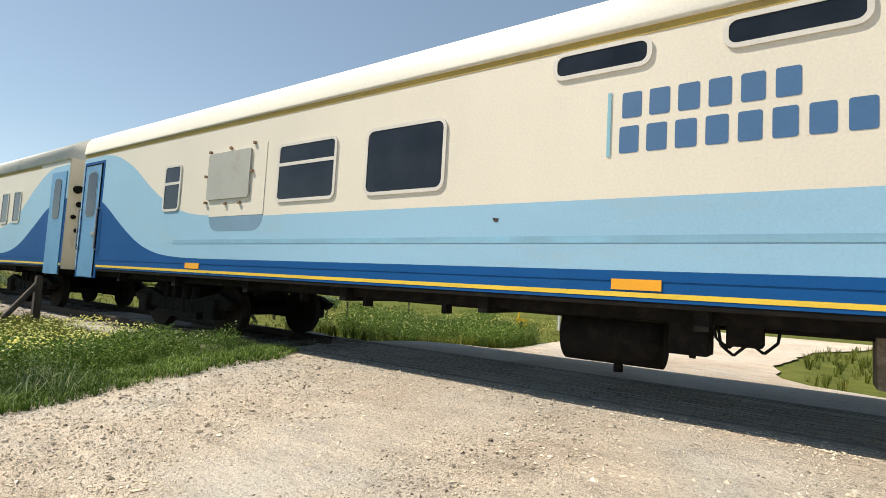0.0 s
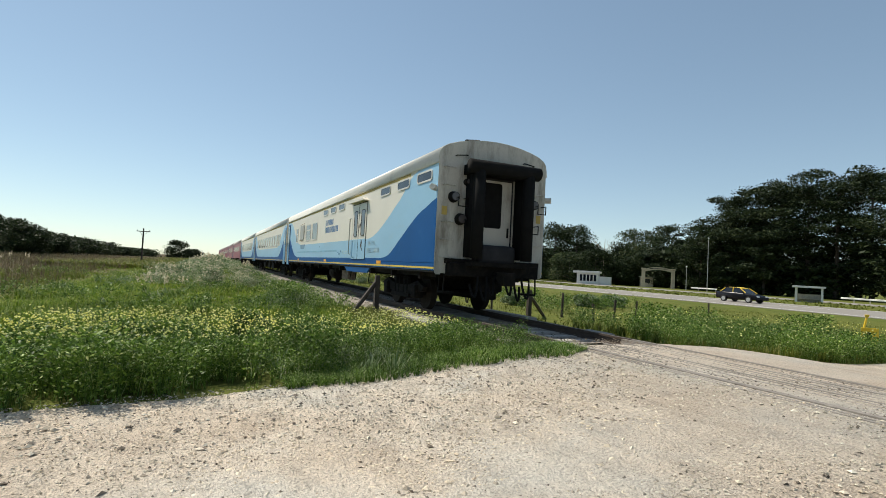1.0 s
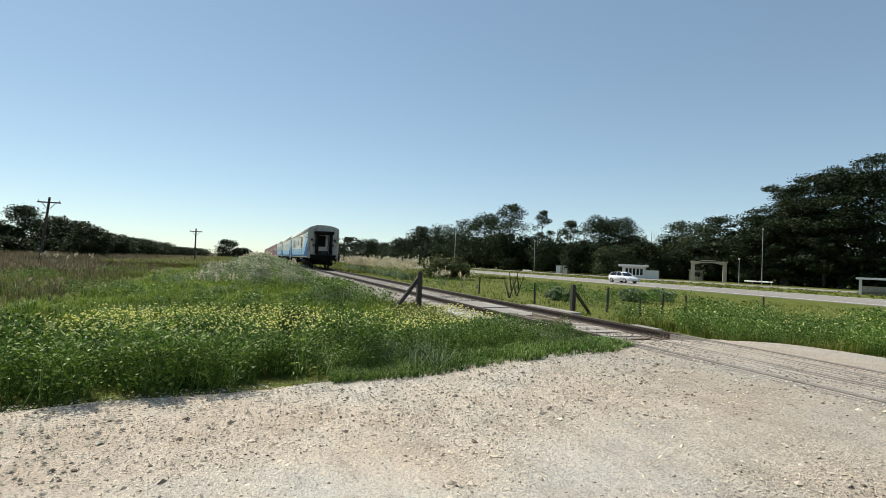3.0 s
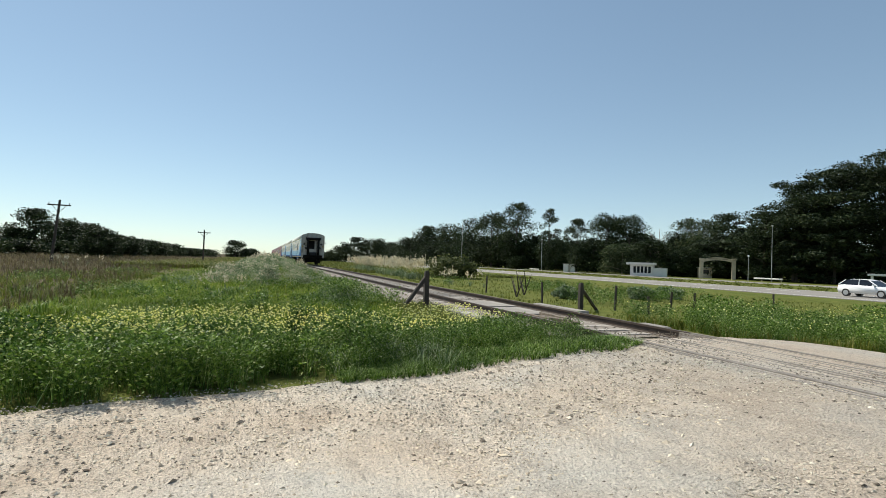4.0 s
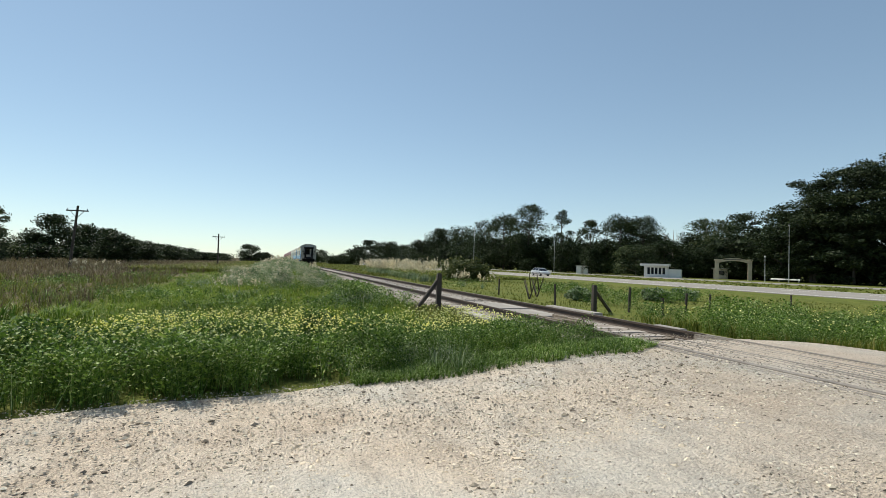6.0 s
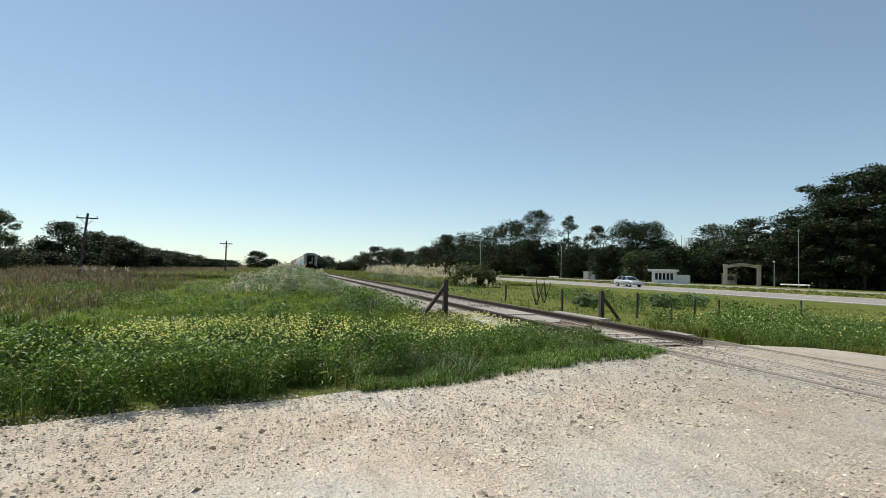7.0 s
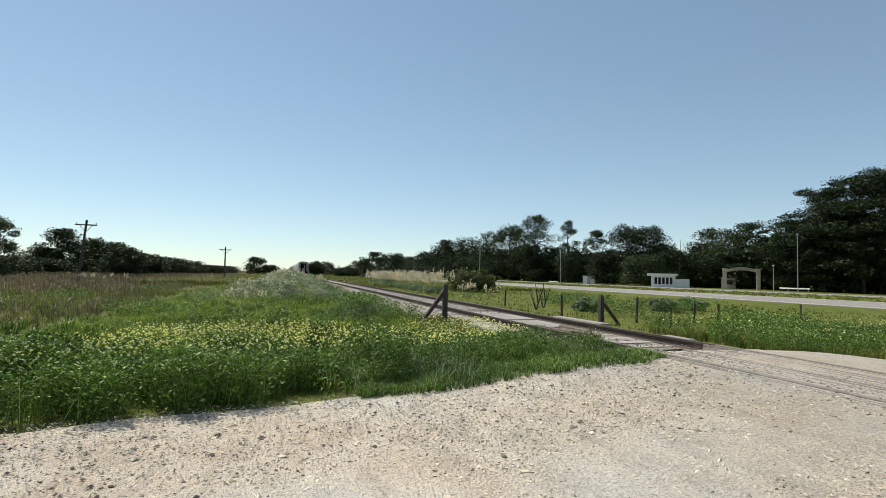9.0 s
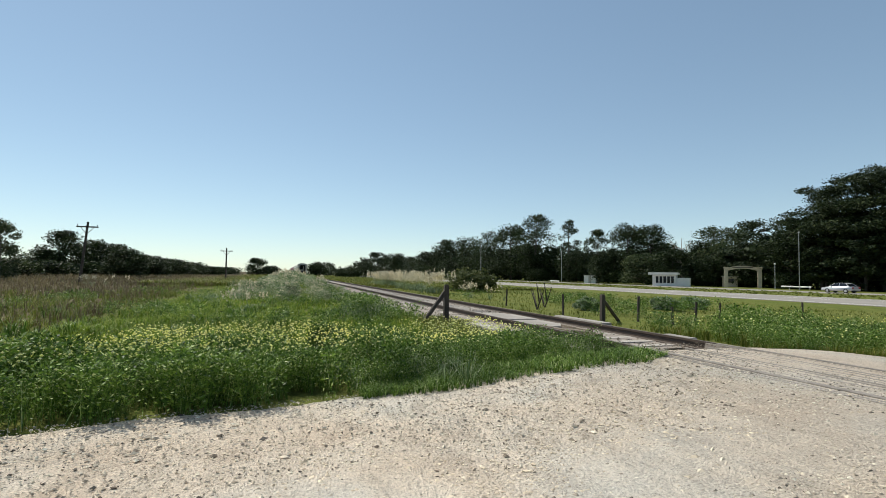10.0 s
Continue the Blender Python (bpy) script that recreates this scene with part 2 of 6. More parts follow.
for dull in (DARKBLUE, BLACKCAR, STEEL, WHEELSTEEL, RUBBER, PANEL):
    dull.node_tree.nodes["Principled BSDF"].inputs["Specular IOR Level"].default_value = 0.12

GLASS, gnt, gb = material("dark_glass")
gcol = noise_of(gnt, 2.0, 3, 0.5)
gnt.links.new(ramp(gnt, gcol, [(0.3, (0.006, 0.008, 0.012)), (0.7, (0.018, 0.022, 0.030))]), gb.inputs["Base Color"])
gb.inputs["Roughness"].default_value, gb.inputs["Specular IOR Level"].default_value = 0.08, 0.4
LAMPGLASS = surface("lamp_glass", (0.08, 0.07, 0.07), 0.15, spread=0.2)
REDGLASS = surface("red_lamp", (0.4, 0.02, 0.02), 0.2, spread=0.1)
CLEARLAMP = surface("clear_lamp", (0.7, 0.7, 0.7), 0.15, spread=0.05)

WEED = leafy("weed_leaves", [(0.0, (0.028, 0.062, 0.013)), (0.5, (0.095, 0.18, 0.030)), (0.86, (0.19, 0.295, 0.058)), (1.0, (0.47, 0.53, 0.29))], rough=0.52, through_light=0.2, patch=0.5)
MEADOW = leafy("meadow_blades", [(0.0, (0.060, 0.085, 0.014)), (0.5, (0.130, 0.165, 0.028)), (0.85, (0.195, 0.21, 0.052)), (1.0, (0.29, 0.265, 0.11))], through_light=0.36, patch=0.22)
LUSH = leafy("lush_green_blades", [(0.0, (0.070, 0.135, 0.014)), (0.5, (0.165, 0.255, 0.032)), (0.88, (0.26, 0.34, 0.055)), (1.0, (0.40, 0.40, 0.15))], through_light=0.46, patch=0.45)
DRYGRASS = leafy("dry_brown_stalks", [(0.0, (0.065, 0.047, 0.034)), (0.5, (0.155, 0.118, 0.078)), (0.8, (0.165, 0.17, 0.062)), (1.0, (0.32, 0.27, 0.18))], through_light=0.2, patch=0.12)
GREYWEED = leafy("grey_green_weed", [(0.0, (0.06, 0.11, 0.05)), (0.5, (0.15, 0.225, 0.105)), (1.0, (0.44, 0.48, 0.37))], patch=0.6)
PLUME = leafy("pale_plumes", [(0.0, (0.42, 0.37, 0.27)), (1.0, (0.72, 0.67, 0.55))], through_light=0.4)
BLOOM = leafy("yellow_petals", [(0.0, (0.70, 0.70, 0.20)), (1.0, (0.85, 0.86, 0.46))], through_light=0.3)
WHITEBLOOM = leafy("white_petals", [(0.0, (0.60, 0.60, 0.34)), (1.0, (0.80, 0.80, 0.55))], through_light=0.3)
PINE = leafy("pine_needles", [(0.0, (0.012, 0.022, 0.011)), (0.6, (0.026, 0.042, 0.018)), (1.0, (0.055, 0.072, 0.032))], through_light=0.1, patch=0.15)
LEAF = leafy("tree_leaves", [(0.0, (0.010, 0.020, 0.008)), (0.6, (0.023, 0.039, 0.014)), (1.0, (0.050, 0.070, 0.028))], through_light=0.2, patch=0.15)
OLIVE = leafy("olive_bush_leaves", [(0.0, (0.035, 0.050, 0.018)), (0.6, (0.085, 0.105, 0.035)), (1.0, (0.15, 0.165, 0.07))], through_light=0.25, patch=0.4)
PALELEAF = leafy("pale_tree_leaves", [(0.0, (0.025, 0.044, 0.020)), (0.6, (0.058, 0.082, 0.037)), (1.0, (0.12, 0.14, 0.07))], through_light=0.25, patch=0.2)


# ---- mesh tools ----
def link_bm(name, bm, mat, parent=None, m=None, smooth=False):
    bmesh.ops.recalc_face_normals(bm, faces=bm.faces)
    me = bpy.data.meshes.new(name)
    bm.to_mesh(me)
    bm.free()
    me.materials.append(mat)
    if smooth:
        me.polygons.foreach_set("use_smooth", [True] * len(me.polygons))
    ob = new(name, me)
    if parent:
        ob.parent = parent
    if m is not None:
        ob.matrix_basis = m
    return ob


def part(name, bm, mat, parent, label="", smooth=False):
    """One mesh object under a thing or under a part."""
    ob = link_bm(name, bm, mat, parent, None, smooth)
    return tagged(ob, label)


def thing(name, m, label, category, group="", kind=""):
    ob = new(name)
    ob.empty_display_size = 0.3
    ob.matrix_basis = m
    return tagged(ob, label, category, group, kind)


def solid(name, bm, mat, m, label, category, group="", kind="", smooth=False):
    return tagged(link_bm(name, bm, mat, None, m, smooth), label, category, group, kind)


def box(bm, x0, x1, y0, y1, z0, z1, bev=0.0):
    vs = [bm.verts.new((x, y, z)) for x in (x0, x1) for y in (y0, y1) for z in (z0, z1)]
    fs = [bm.faces.new([vs[i] for i in q]) for q in ((0, 1, 3, 2), (4, 6, 7, 5), (0, 4, 5, 1), (2, 3, 7, 6), (0, 2, 6, 4), (1, 5, 7, 3))]
    if bev:
        es = {e for f in fs for e in f.edges}
        bmesh.ops.bevel(bm, geom=list(es), offset=bev, segments=2, affect="EDGES", profile=0.6)
    return bm


def boxed(*a, bev=0.0):
    return box(bmesh.new(), *a, bev=bev)


def rod(bm, a, b, r, seg=8, r2=None, cap=True):
    a, b = Vector(a), Vector(b)
    q = (b - a).to_track_quat("Z", "Y")
    rings = []
    for p, rad in ((a, r), (b, r if r2 is None else r2)):
        rings.append([bm.verts.new(p + q @ Vector((rad * math.cos(k * math.tau / seg), rad * math.sin(k * math.tau / seg), 0))) for k in range(seg)])
    for k in range(seg):
        bm.faces.new((rings[0][k], rings[0][(k + 1) % seg], rings[1][(k + 1) % seg], rings[1][k]))
    if cap:
        bm.faces.new(rings[0][::-1]), bm.faces.new(rings[1])
    return bm


def tube(bm, pts, r, seg=6):
    for a, b in zip(pts, pts[1:]):
        rod(bm, a, b, r, seg)
    return bm


def plate(bm, outline, y0, y1):
    """A flat outline in x and z, made y1 - y0 thick."""
    a = [bm.verts.new((x, y0, z)) for x, z in outline]
    b = [bm.verts.new((x, y1, z)) for x, z in outline]
    n = len(a)
    bm.faces.new(a), bm.faces.new(b[::-1])
    for k in range(n):
        bm.faces.new((a[k], b[k], b[(k + 1) % n], a[(k + 1) % n]))
    return bm


def rounded(x0, x1, z0, z1, r, seg=4):
    pts = []
    for cx, cz, a0 in ((x1 - r, z1 - r, 0), (x0 + r, z1 - r, 90), (x0 + r, z0 + r, 180), (x1 - r, z0 + r, 270)):
        for k in range(seg + 1):
            a = radians(a0 + 90 * k / seg)
            pts.append((cx + r * math.cos(a), cz + r * math.sin(a)))
    return pts


def ring_plate(bm, outer, inner, y0, y1):
    """A flat frame between two outlines of the same count."""
    n = len(outer)
    loops = [[bm.verts.new((x, y, z)) for x, z in pts] for pts, y in ((outer, y0), (outer, y1), (inner, y1), (inner, y0))]
    for i in range(4):
        p, q = loops[i], loops[(i + 1) % 4]
        for k in range(n):
            bm.faces.new((p[k], p[(k + 1) % n], q[(k + 1) % n], q[k]))
    return bm


def loft(bm, profiles, close=True):
    """Skin through profiles (lists of points of equal count), capped."""
    rows = [[bm.verts.new(p) for p in pr] for pr in profiles]
    n = len(rows[0])
    for a, b in zip(rows, rows[1:]):
        for k in range(n if close else n - 1):
            bm.faces.new((a[k], a[(k + 1) % n], b[(k + 1) % n], b[k]))
    if close:
        bm.faces.new(rows[0][::-1]), bm.faces.new(rows[-1])
    return bm


def stuff_mesh(name, verts, faces, mat, m=None, smooth=False):
    me = bpy.data.meshes.new(name)
    me.from_pydata(verts, [], faces)
    me.materials.append(mat)
    if smooth:
        me.polygons.foreach_set("use_smooth", [True] * len(me.polygons))
    ob = new(name, me)
    if m is not None:
        ob.matrix_basis = m
    return ob


def smooth01(v):
    v = np.clip(v, 0, 1)
    return v * v * (3 - 2 * v)


def terrain(s, o):
    """Height of the ground: an embankment under the track, ramped up to the rails at the crossing."""
    s, o = np.asarray(s, float), np.asarray(o, float)
    do = np.abs(o - D)
    cross = 0.42 * smooth01((6.4 - do) / 4.9)
    bank = 0.22 * smooth01((4.6 - do) / 2.4)
    k = smooth01((s - 6.6) / 2.0)
    k2 = smooth01((-s - 30) / 4.0)
    k = np.maximum(k, k2)
    road = -0.20 * smooth01((o - 12.5) / 14.0)
    mound = 0.74 * smooth01((s - 24) / 13.0) * np.exp(-((o - 0.7) / 1.9) ** 2)
    return cross * (1 - k) + bank * k + road + mound


rng = np.random.default_rng(7)


# ---- ground, gravel, road ----
def sheet_ground():
    sl = np.concatenate([[-4000, -1500, -600, -250, -120, -60, -35, -22], np.arange(-16, 44, 0.5), [46, 50, 56, 64, 75, 90, 120, 170, 250, 400, 800, 1800, 4000]])
    ol = np.concatenate([[-4000, -1500, -600, -250, -120, -60, -35, -22], np.arange(-16, 34.5, 0.5), [36, 40, 48, 56, 70, 90, 130, 200, 400, 900, 2000, 4000]])
    s, o = np.meshgrid(sl, ol, indexing="ij")
    z = terrain(s, o)
    near = (np.abs(s) < 60) & (np.abs(o) < 40)
    wob = np.array([noise.noise(Vector((a * 0.35, b * 0.35, 0))) for a, b in zip(s.ravel(), o.ravel())]).reshape(s.shape)
    z = z + np.where(near & (s > 7.5), 0.05 * wob, 0.0) - 0.02
    v = np.stack([s, -o, z], -1).reshape(-1, 3)
    n, m = s.shape
    i = np.arange(n * m).reshape(n, m)
    f = np.stack([i[:-1, :-1], i[:-1, 1:], i[1:, 1:], i[1:, :-1]], -1).reshape(-1, 4)
    ob = stuff_mesh("ground", v, f, TURF, TRK, True)
    return tagged(ob, "uneven green turf turning to a dry brown field", "ground", kind="structure")


def gravel_edges(o):
    hi = np.interp(o, [-60, -20, -2.5, -1.6, -0.6, 1.1, 2.6, 3.9, 4.8, 5.6, 6.5, 8.0, 9.3, 9.9, 13, 20, 33], [-4, 3.2, 6.07, 6.24, 6.5, 6.75, 6.84, 6.77, 6.7, 7.2, 7.9, 8.2, 8.1, 7.2, 6.6, 7.0, 9.0])
    lo = np.interp(o, [-60, 0, 8.8, 9.6, 11, 12.9, 16, 24, 33], [-20, -24, -26, -9, -3, 0.45, 0.8, 0.0, -3.5])
    return lo, hi


def sheet_gravel():
    ol = np.concatenate([np.arange(-60, -12, 3.0), np.arange(-12, 12, 0.2), np.arange(12, 33.2, 0.7)])
    lo, hi = gravel_edges(ol)
    hi = hi + np.array([0.16 * noise.noise(Vector((o * 1.1, 3, 0))) + 0.10 * noise.noise(Vector((o * 3.7, 9, 0))) for o in ol])
    lo = lo + np.array([0.3 * noise.noise(Vector((o * 0.9, 31, 0))) for o in ol])
    u = np.linspace(0, 1, 90)
    u = 1 - (1 - u) ** 1.25
    s = lo[:, None] + (hi - lo)[:, None] * u[None]
    o = np.repeat(ol[:, None], len(u), 1)
    wob = np.array([noise.noise(Vector((a * 0.8, b * 0.8, 5))) + 0.5 * noise.noise(Vector((a * 2.5, b * 2.5, 8))) for a, b in zip(s.ravel(), o.ravel())]).reshape(s.shape)
    z = terrain(s, o) + 0.012 * wob + 0.025 * np.minimum(1, (1 - u) * 12)[None] + 0.006
    bed = np.abs(o - D) < 1.35
    z = np.where(bed & (s < 7.6), np.minimum(z + 0.03, RAIL - 0.016 + 0.010 * wob), z)
    v = np.stack([s, -o, z], -1).reshape(-1, 3)
    n, m = s.shape
    i = np.arange(n * m).reshape(n, m)
    f = np.stack([i[:-1, :-1], i[:-1, 1:], i[1:, 1:], i[1:, :-1]], -1).reshape(-1, 4)
    ob = stuff_mesh("gravel_road", v, f, GRAVEL, TRK, True)
    return tagged(ob, "pale beige gravel road crossing the railway", "gravel road", kind="structure")


STONE_V = np.array([(1, 0, 0), (-1, 0, 0), (0, 1, 0), (0, -1, 0), (0, 0, 0.7), (0, 0, -0.7)], float)
STONE_F = np.array([(0, 2, 4), (2, 1, 4), (1, 3, 4), (3, 0, 4), (2, 0, 5), (1, 2, 5), (3, 1, 5), (0, 3, 5)])


def spread(name, tv, tf, pos, size, mat, m, tilt=0.25, squash=0.0):
    """Many turned and scaled copies of small templates as one joined mesh."""
    n = len(pos)
    a = rng.uniform(0, math.tau, n)
    ca, sa = np.cos(a), np.sin(a)
    pick = rng.integers(0, len(tv), n)
    vs, fs, base = [], [], 0
    for k in range(len(tv)):
        idx = np.where(pick == k)[0]
        if not len(idx):
            continue
        t = tv[k][None] * size[idx][:, None, None]
        x = t[..., 0] * ca[idx, None] - t[..., 1] * sa[idx, None]
        y = t[..., 0] * sa[idx, None] + t[..., 1] * ca[idx, None]
        lean = rng.normal(0, tilt, (len(idx), 2))
        x = x + lean[:, :1] * t[..., 2]
        y = y + lean[:, 1:] * t[..., 2]
        v = np.stack([x, y, t[..., 2] * (1 - squash * rng.random((len(idx), 1)))], -1) + pos[idx][:, None]
        f = tf[k][None] + (base + np.arange(len(idx)) * len(tv[k]))[:, None, None]
        vs.append(v.reshape(-1, 3))
        fs.append(f.reshape(-1, tf[k].shape[1]))
        base += len(idx) * len(tv[k])
    return stuff_mesh(name, np.concatenate(vs), np.concatenate(fs), mat, m)


def stones():
    vt = [STONE_V * (1 + 0.35 * rng.normal(size=(6, 1))) * np.array([1.2, rng.uniform(0.5, 0.8), rng.uniform(0.5, 0.8)]) for _ in range(8)]
    o = np.concatenate([rng.uniform(-6, 6, 9000), rng.uniform(-3.5, 5.6, 42000), rng.normal(2.6, 1.6, 9000)])
    lo, hi = gravel_edges(o)
    s = np.concatenate([hi[:9000] - np.abs(rng.normal(0, 2.2, 9000)), rng.uniform(-2.0, 7.2, 42000), rng.normal(1.5, 2.2, 9000)])
    ok = (s > -4) & (s < hi + 0.15) & ((s ** 2 + o ** 2) > 1.2) & (o < 5.6)
    s, o = s[ok], o[ok]
    size = np.clip(rng.lognormal(-4.9, 0.48, len(s)), 0.005, 0.034) * np.interp(np.hypot(s, o), [1.5, 4.0], [0.8, 0.95])
    pos = np.stack([s, -o, terrain(s, o) + 0.030 + size * 0.1], -1)
    order = rng.permutation(len(pos))
    pos, size = pos[order], size[order]
    half = len(pos) // 6
    a = spread("gravel_stones", vt, [STONE_F] * 8, pos[half:], size[half:], STONEPALE, TRK, 0.1)
    tagged(a, "loose pale pebbles on the gravel road", "pebbles", kind="stuff")
    b = spread("dark_stones", vt, [STONE_F] * 8, pos[:half], size[:half] * 1.15, STONEDARK, TRK, 0.1)
    tagged(b, "loose grey-brown stones on the gravel road", "stones", kind="stuff")


STONEPALE = leafy("pale_pebble", [(0, (0.38, 0.33, 0.28)), (0.6, (0.57, 0.51, 0.44)), (1, (0.68, 0.64, 0.58))], 0.95, 0.0)
STONEDARK = leafy("dark_pebble", [(0, (0.09, 0.075, 0.065)), (1, (0.33, 0.30, 0.27))], 0.95, 0.0)


def strip(name, mat, o0, o1, z, s0, s1, label, category, camber=0.04):
    bm = bmesh.new()
    xs = np.linspace(s0, s1, 60)
    cr = [(o0, z - 0.35), (o0, z - 0.02), (o0 + (o1 - o0) * 0.5, z + camber), (o1, z - 0.02), (o1, z - 0.35)]
    rows = [[bm.verts.new((x, -o, zz)) for o, zz in cr] for x in xs]
    for a, b in zip(rows, rows[1:]):
        for k in range(len(cr) - 1):
            bm.faces.new((a[k], a[k + 1], b[k + 1], b[k]))
    return solid(name, bm, mat, TRK, label, category, kind="structure")


def highway():
    near = strip("road", ROADTOP, 41.0, 55.5, -0.17, -700, 1600, "pale worn asphalt carriageway beside the railway", "road")
    bm = bmesh.new()
    for k in range(-20, 90):
        box(bm, k * 9.0, k * 9.0 + 4.5, -48.32, -48.18, -0.124, -0.118)
    part("lane_marking", bm, WHITEWASH, near, "worn white lane dashes")
    for oo in (42.0, 54.4):
        part("edge_line", boxed(-400, 900, -oo - 0.06, -oo + 0.06, -0.178, -0.168), WHITEWASH, near, "faded white edge line")
    strip("road", ROADTOP, 73.0, 82.0, -0.17, -700, 1600, "pale asphalt carriageway beyond a grass median", "road")


# ---- railway ----
def railway():
    tr = thing("railway_track", TRK, "rusty broad-gauge rails on timber sleepers and ballast", "railway track", kind="structure")
    head = [(-0.035, 0), (0.035, 0), (0.035, -0.035), (0.010, -0.05), (0.010, -0.13), (0.065, -0.15), (0.065, -0.16), (-0.065, -0.16), (-0.065, -0.15), (-0.010, -0.13), (-0.010, -0.05), (-0.035, -0.035)]
    for side in (-0.8725, 0.8725):
        for xs, mat, top, words in (((7.55, 30, 90, 300, 1400), RAILSTEEL, TREAD, "rust-brown steel rail"), ((-60, 0, 7.54), DUSTRAIL, DUSTRAIL, "dust-covered rail sunk in the crossing")):
            rail = part("rail", loft(bmesh.new(), [[(x, -D + side + a, RAIL + b - 0.004) for a, b in head] for x in xs]), mat, tr, words)
            part("running_surface", boxed(xs[0], xs[-1], -D + side - 0.03, -D + side + 0.03, RAIL - 0.003, RAIL), top, rail, "worn rail head")
    # ballast bed on the open line
    bm = bmesh.new()
    xs = list(np.arange(8.2, 60, 0.8)) + [70, 100, 200, 500, 1400]
    rows = []
    for x in xs:
        rows.append([bm.verts.new((x, -D + a + 0.10 * noise.noise(Vector((x, a * 3, 1))), h + 0.035 * noise.noise(Vector((x * 1.7, a * 2, 4))))) for a, h in [(-2.6, 0.05), (-1.9, 0.26), (-1.2, 0.30), (-0.4, 0.285), (0.4, 0.285), (1.2, 0.30), (1.9, 0.26), (2.6, 0.05)]])
    for a, b in zip(rows, rows[1:]):
        for k in range(7):
            bm.faces.new((a[k], a[k + 1], b[k + 1], b[k]))
    part("ballast", bm, BALLAST, tr, "grey-brown crushed stone ballast", True)
    # sleepers
    me = None
    x = 8.6
    while x < 120:
        if me is None:
            sl = part("sleeper", boxed(-0.12, 0.12, -1.35, 1.35, -0.16, 0.0, bev=0.012), TIMBER, tr)
            me = sl.data
        else:
            sl = new("sleeper", me)
            sl.parent = tr
        sl.matrix_basis = pose(x + rng.normal(0, 0.02), -D + rng.normal(0, 0.03), RAIL - 0.155, 0, 0, rng.normal(0, 0.8))
        x += 0.62
    n = 3200
    xs, ys = rng.uniform(8.5, 60, n), rng.uniform(-1.9, 1.9, n)
    vt = [STONE_V * (1 + 0.3 * rng.normal(size=(6, 1))) for _ in range(6)]
    st = spread("ballast_stones", vt, [STONE_F] * 6, np.stack([xs, -D + ys, 0.30 - 0.03 * (np.abs(ys) > 1.5)], -1), rng.uniform(0.02, 0.045, n), STONEDARK, TRK, 0.1)
    tagged(st, "loose crushed stones between the sleepers", "ballast stones", kind="stuff")
    # crossing: guard rails and longitudinal timbers
    for y in (-0.8725 + 0.11, 0.8725 - 0.11):
        part("guard_rail", boxed(-14, 7.7, -D + y - 0.018, -D + y + 0.018, RAIL - 0.15, RAIL - 0.012), DUSTRAIL, tr, "flat dusty guard rail in the crossing")
    for k, y in enumerate((-0.60, -0.46, -0.34, -0.17, -0.05, 0.12, 0.23, 0.40, 0.61)):
        part("crossing_plank", boxed(-14, 6.6 + 0.3 * (k % 3), -D + y - 0.013 - 0.004 * (k % 2), -D + y + 0.013, RAIL - 0.16, RAIL - 0.014 + 0.0035 * (k * 7 % 4), bev=0.004), CROSSPLANK, tr, "dusty grey crossing plank")
    for y in (1.00, 1.09):
        part("crossing_plank", boxed(-14, 7.5, -D + y - 0.016, -D + y + 0.016, RAIL - 0.16, RAIL - 0.005, bev=0.004), CROSSPLANK, tr, "dusty grey crossing plank")
    n = 5200
    xs, ys = rng.uniform(-9, 7.8, n), rng.uniform(-0.80, 0.80, n)
    st = spread("crossing_stones", vt, [STONE_F] * 6, np.stack([xs, -D + ys, RAIL - 0.016 + 0.0 * xs], -1), np.clip(rng.lognormal(-4.5, 0.4, n), 0.006, 0.018), STONEDARK, TRK, 0.1)
    tagged(st, "grey crushed stones packed between the crossing rails", "crushed stones", kind="stuff")
    for k, (a, b, z, turn) in enumerate(((11.2, D - 0.35, 0.40, 4), (11.0, D + 0.15, 0.41, -3), (10.3, D - 0.1, 0.40, 7), (11.6, D - 1.35, 0.33, -5))):
        solid("loose_timber", boxed(-0.75 + 0.1 * k, 0.75, -0.055, 0.055, -0.08, 0.0, bev=0.015), RUSTBOX, trk(a, b, z, turn), "split weathered timber lying at the rails", "timber", "loose timbers")
    # concrete slabs between and beside the rails
    for k in range(2):
        m = trk(12.7 + 1.9 * k, D - 0.05, 0)
        solid("concrete_slab", boxed(-0.9, 0.9, -0.55, 0.55, 0.27, RAIL - 0.10 + 0.02 * (k % 2), bev=0.02), CROSSPLANK, m, "worn concrete slab between the rails", "slab", "slabs between the rails")
    solid("concrete_beam", boxed(-1.25, 1.25, -0.15, 0.15, 0.15, RAIL - 0.06, bev=0.03), CROSSPLANK, trk(13.3, 8.2, 0, 1.0), "long pale concrete beam lying beside the rail", "beam", "beams beside the rail")
    solid("concrete_beam", boxed(-1.1, 1.1, -0.18, 0.18, 0.1, 0.36, bev=0.03), CONCRETE, trk(12.0, 4.85, 0, 2.0), "short pale concrete beam in the weeds", "beam", "beams beside the rail")
    solid("concrete_beam", boxed(-0.4, 0.4, -0.10, 0.10, 0.25, RAIL - 0.07, bev=0.03), CROSSPLANK, trk(9.2, 8.05, 0, -1.0), "short broken concrete beam beside the rail", "beam", "beams beside the rail")


sheet_ground()
sheet_gravel()
highway()
railway()
stones()


# ---- the train ----
HW = 1.55
ROOF = [(1.55, 3.73), (1.57, 3.86), (1.545, 4.0), (1.47, 4.105), (1.32, 4.195), (1.05, 4.285), (0.7, 4.36), (0.35, 4.405), (0.0, 4.42)]
ROOF = ROOF + [(-y, z) for y, z in ROOF[-2::-1]]


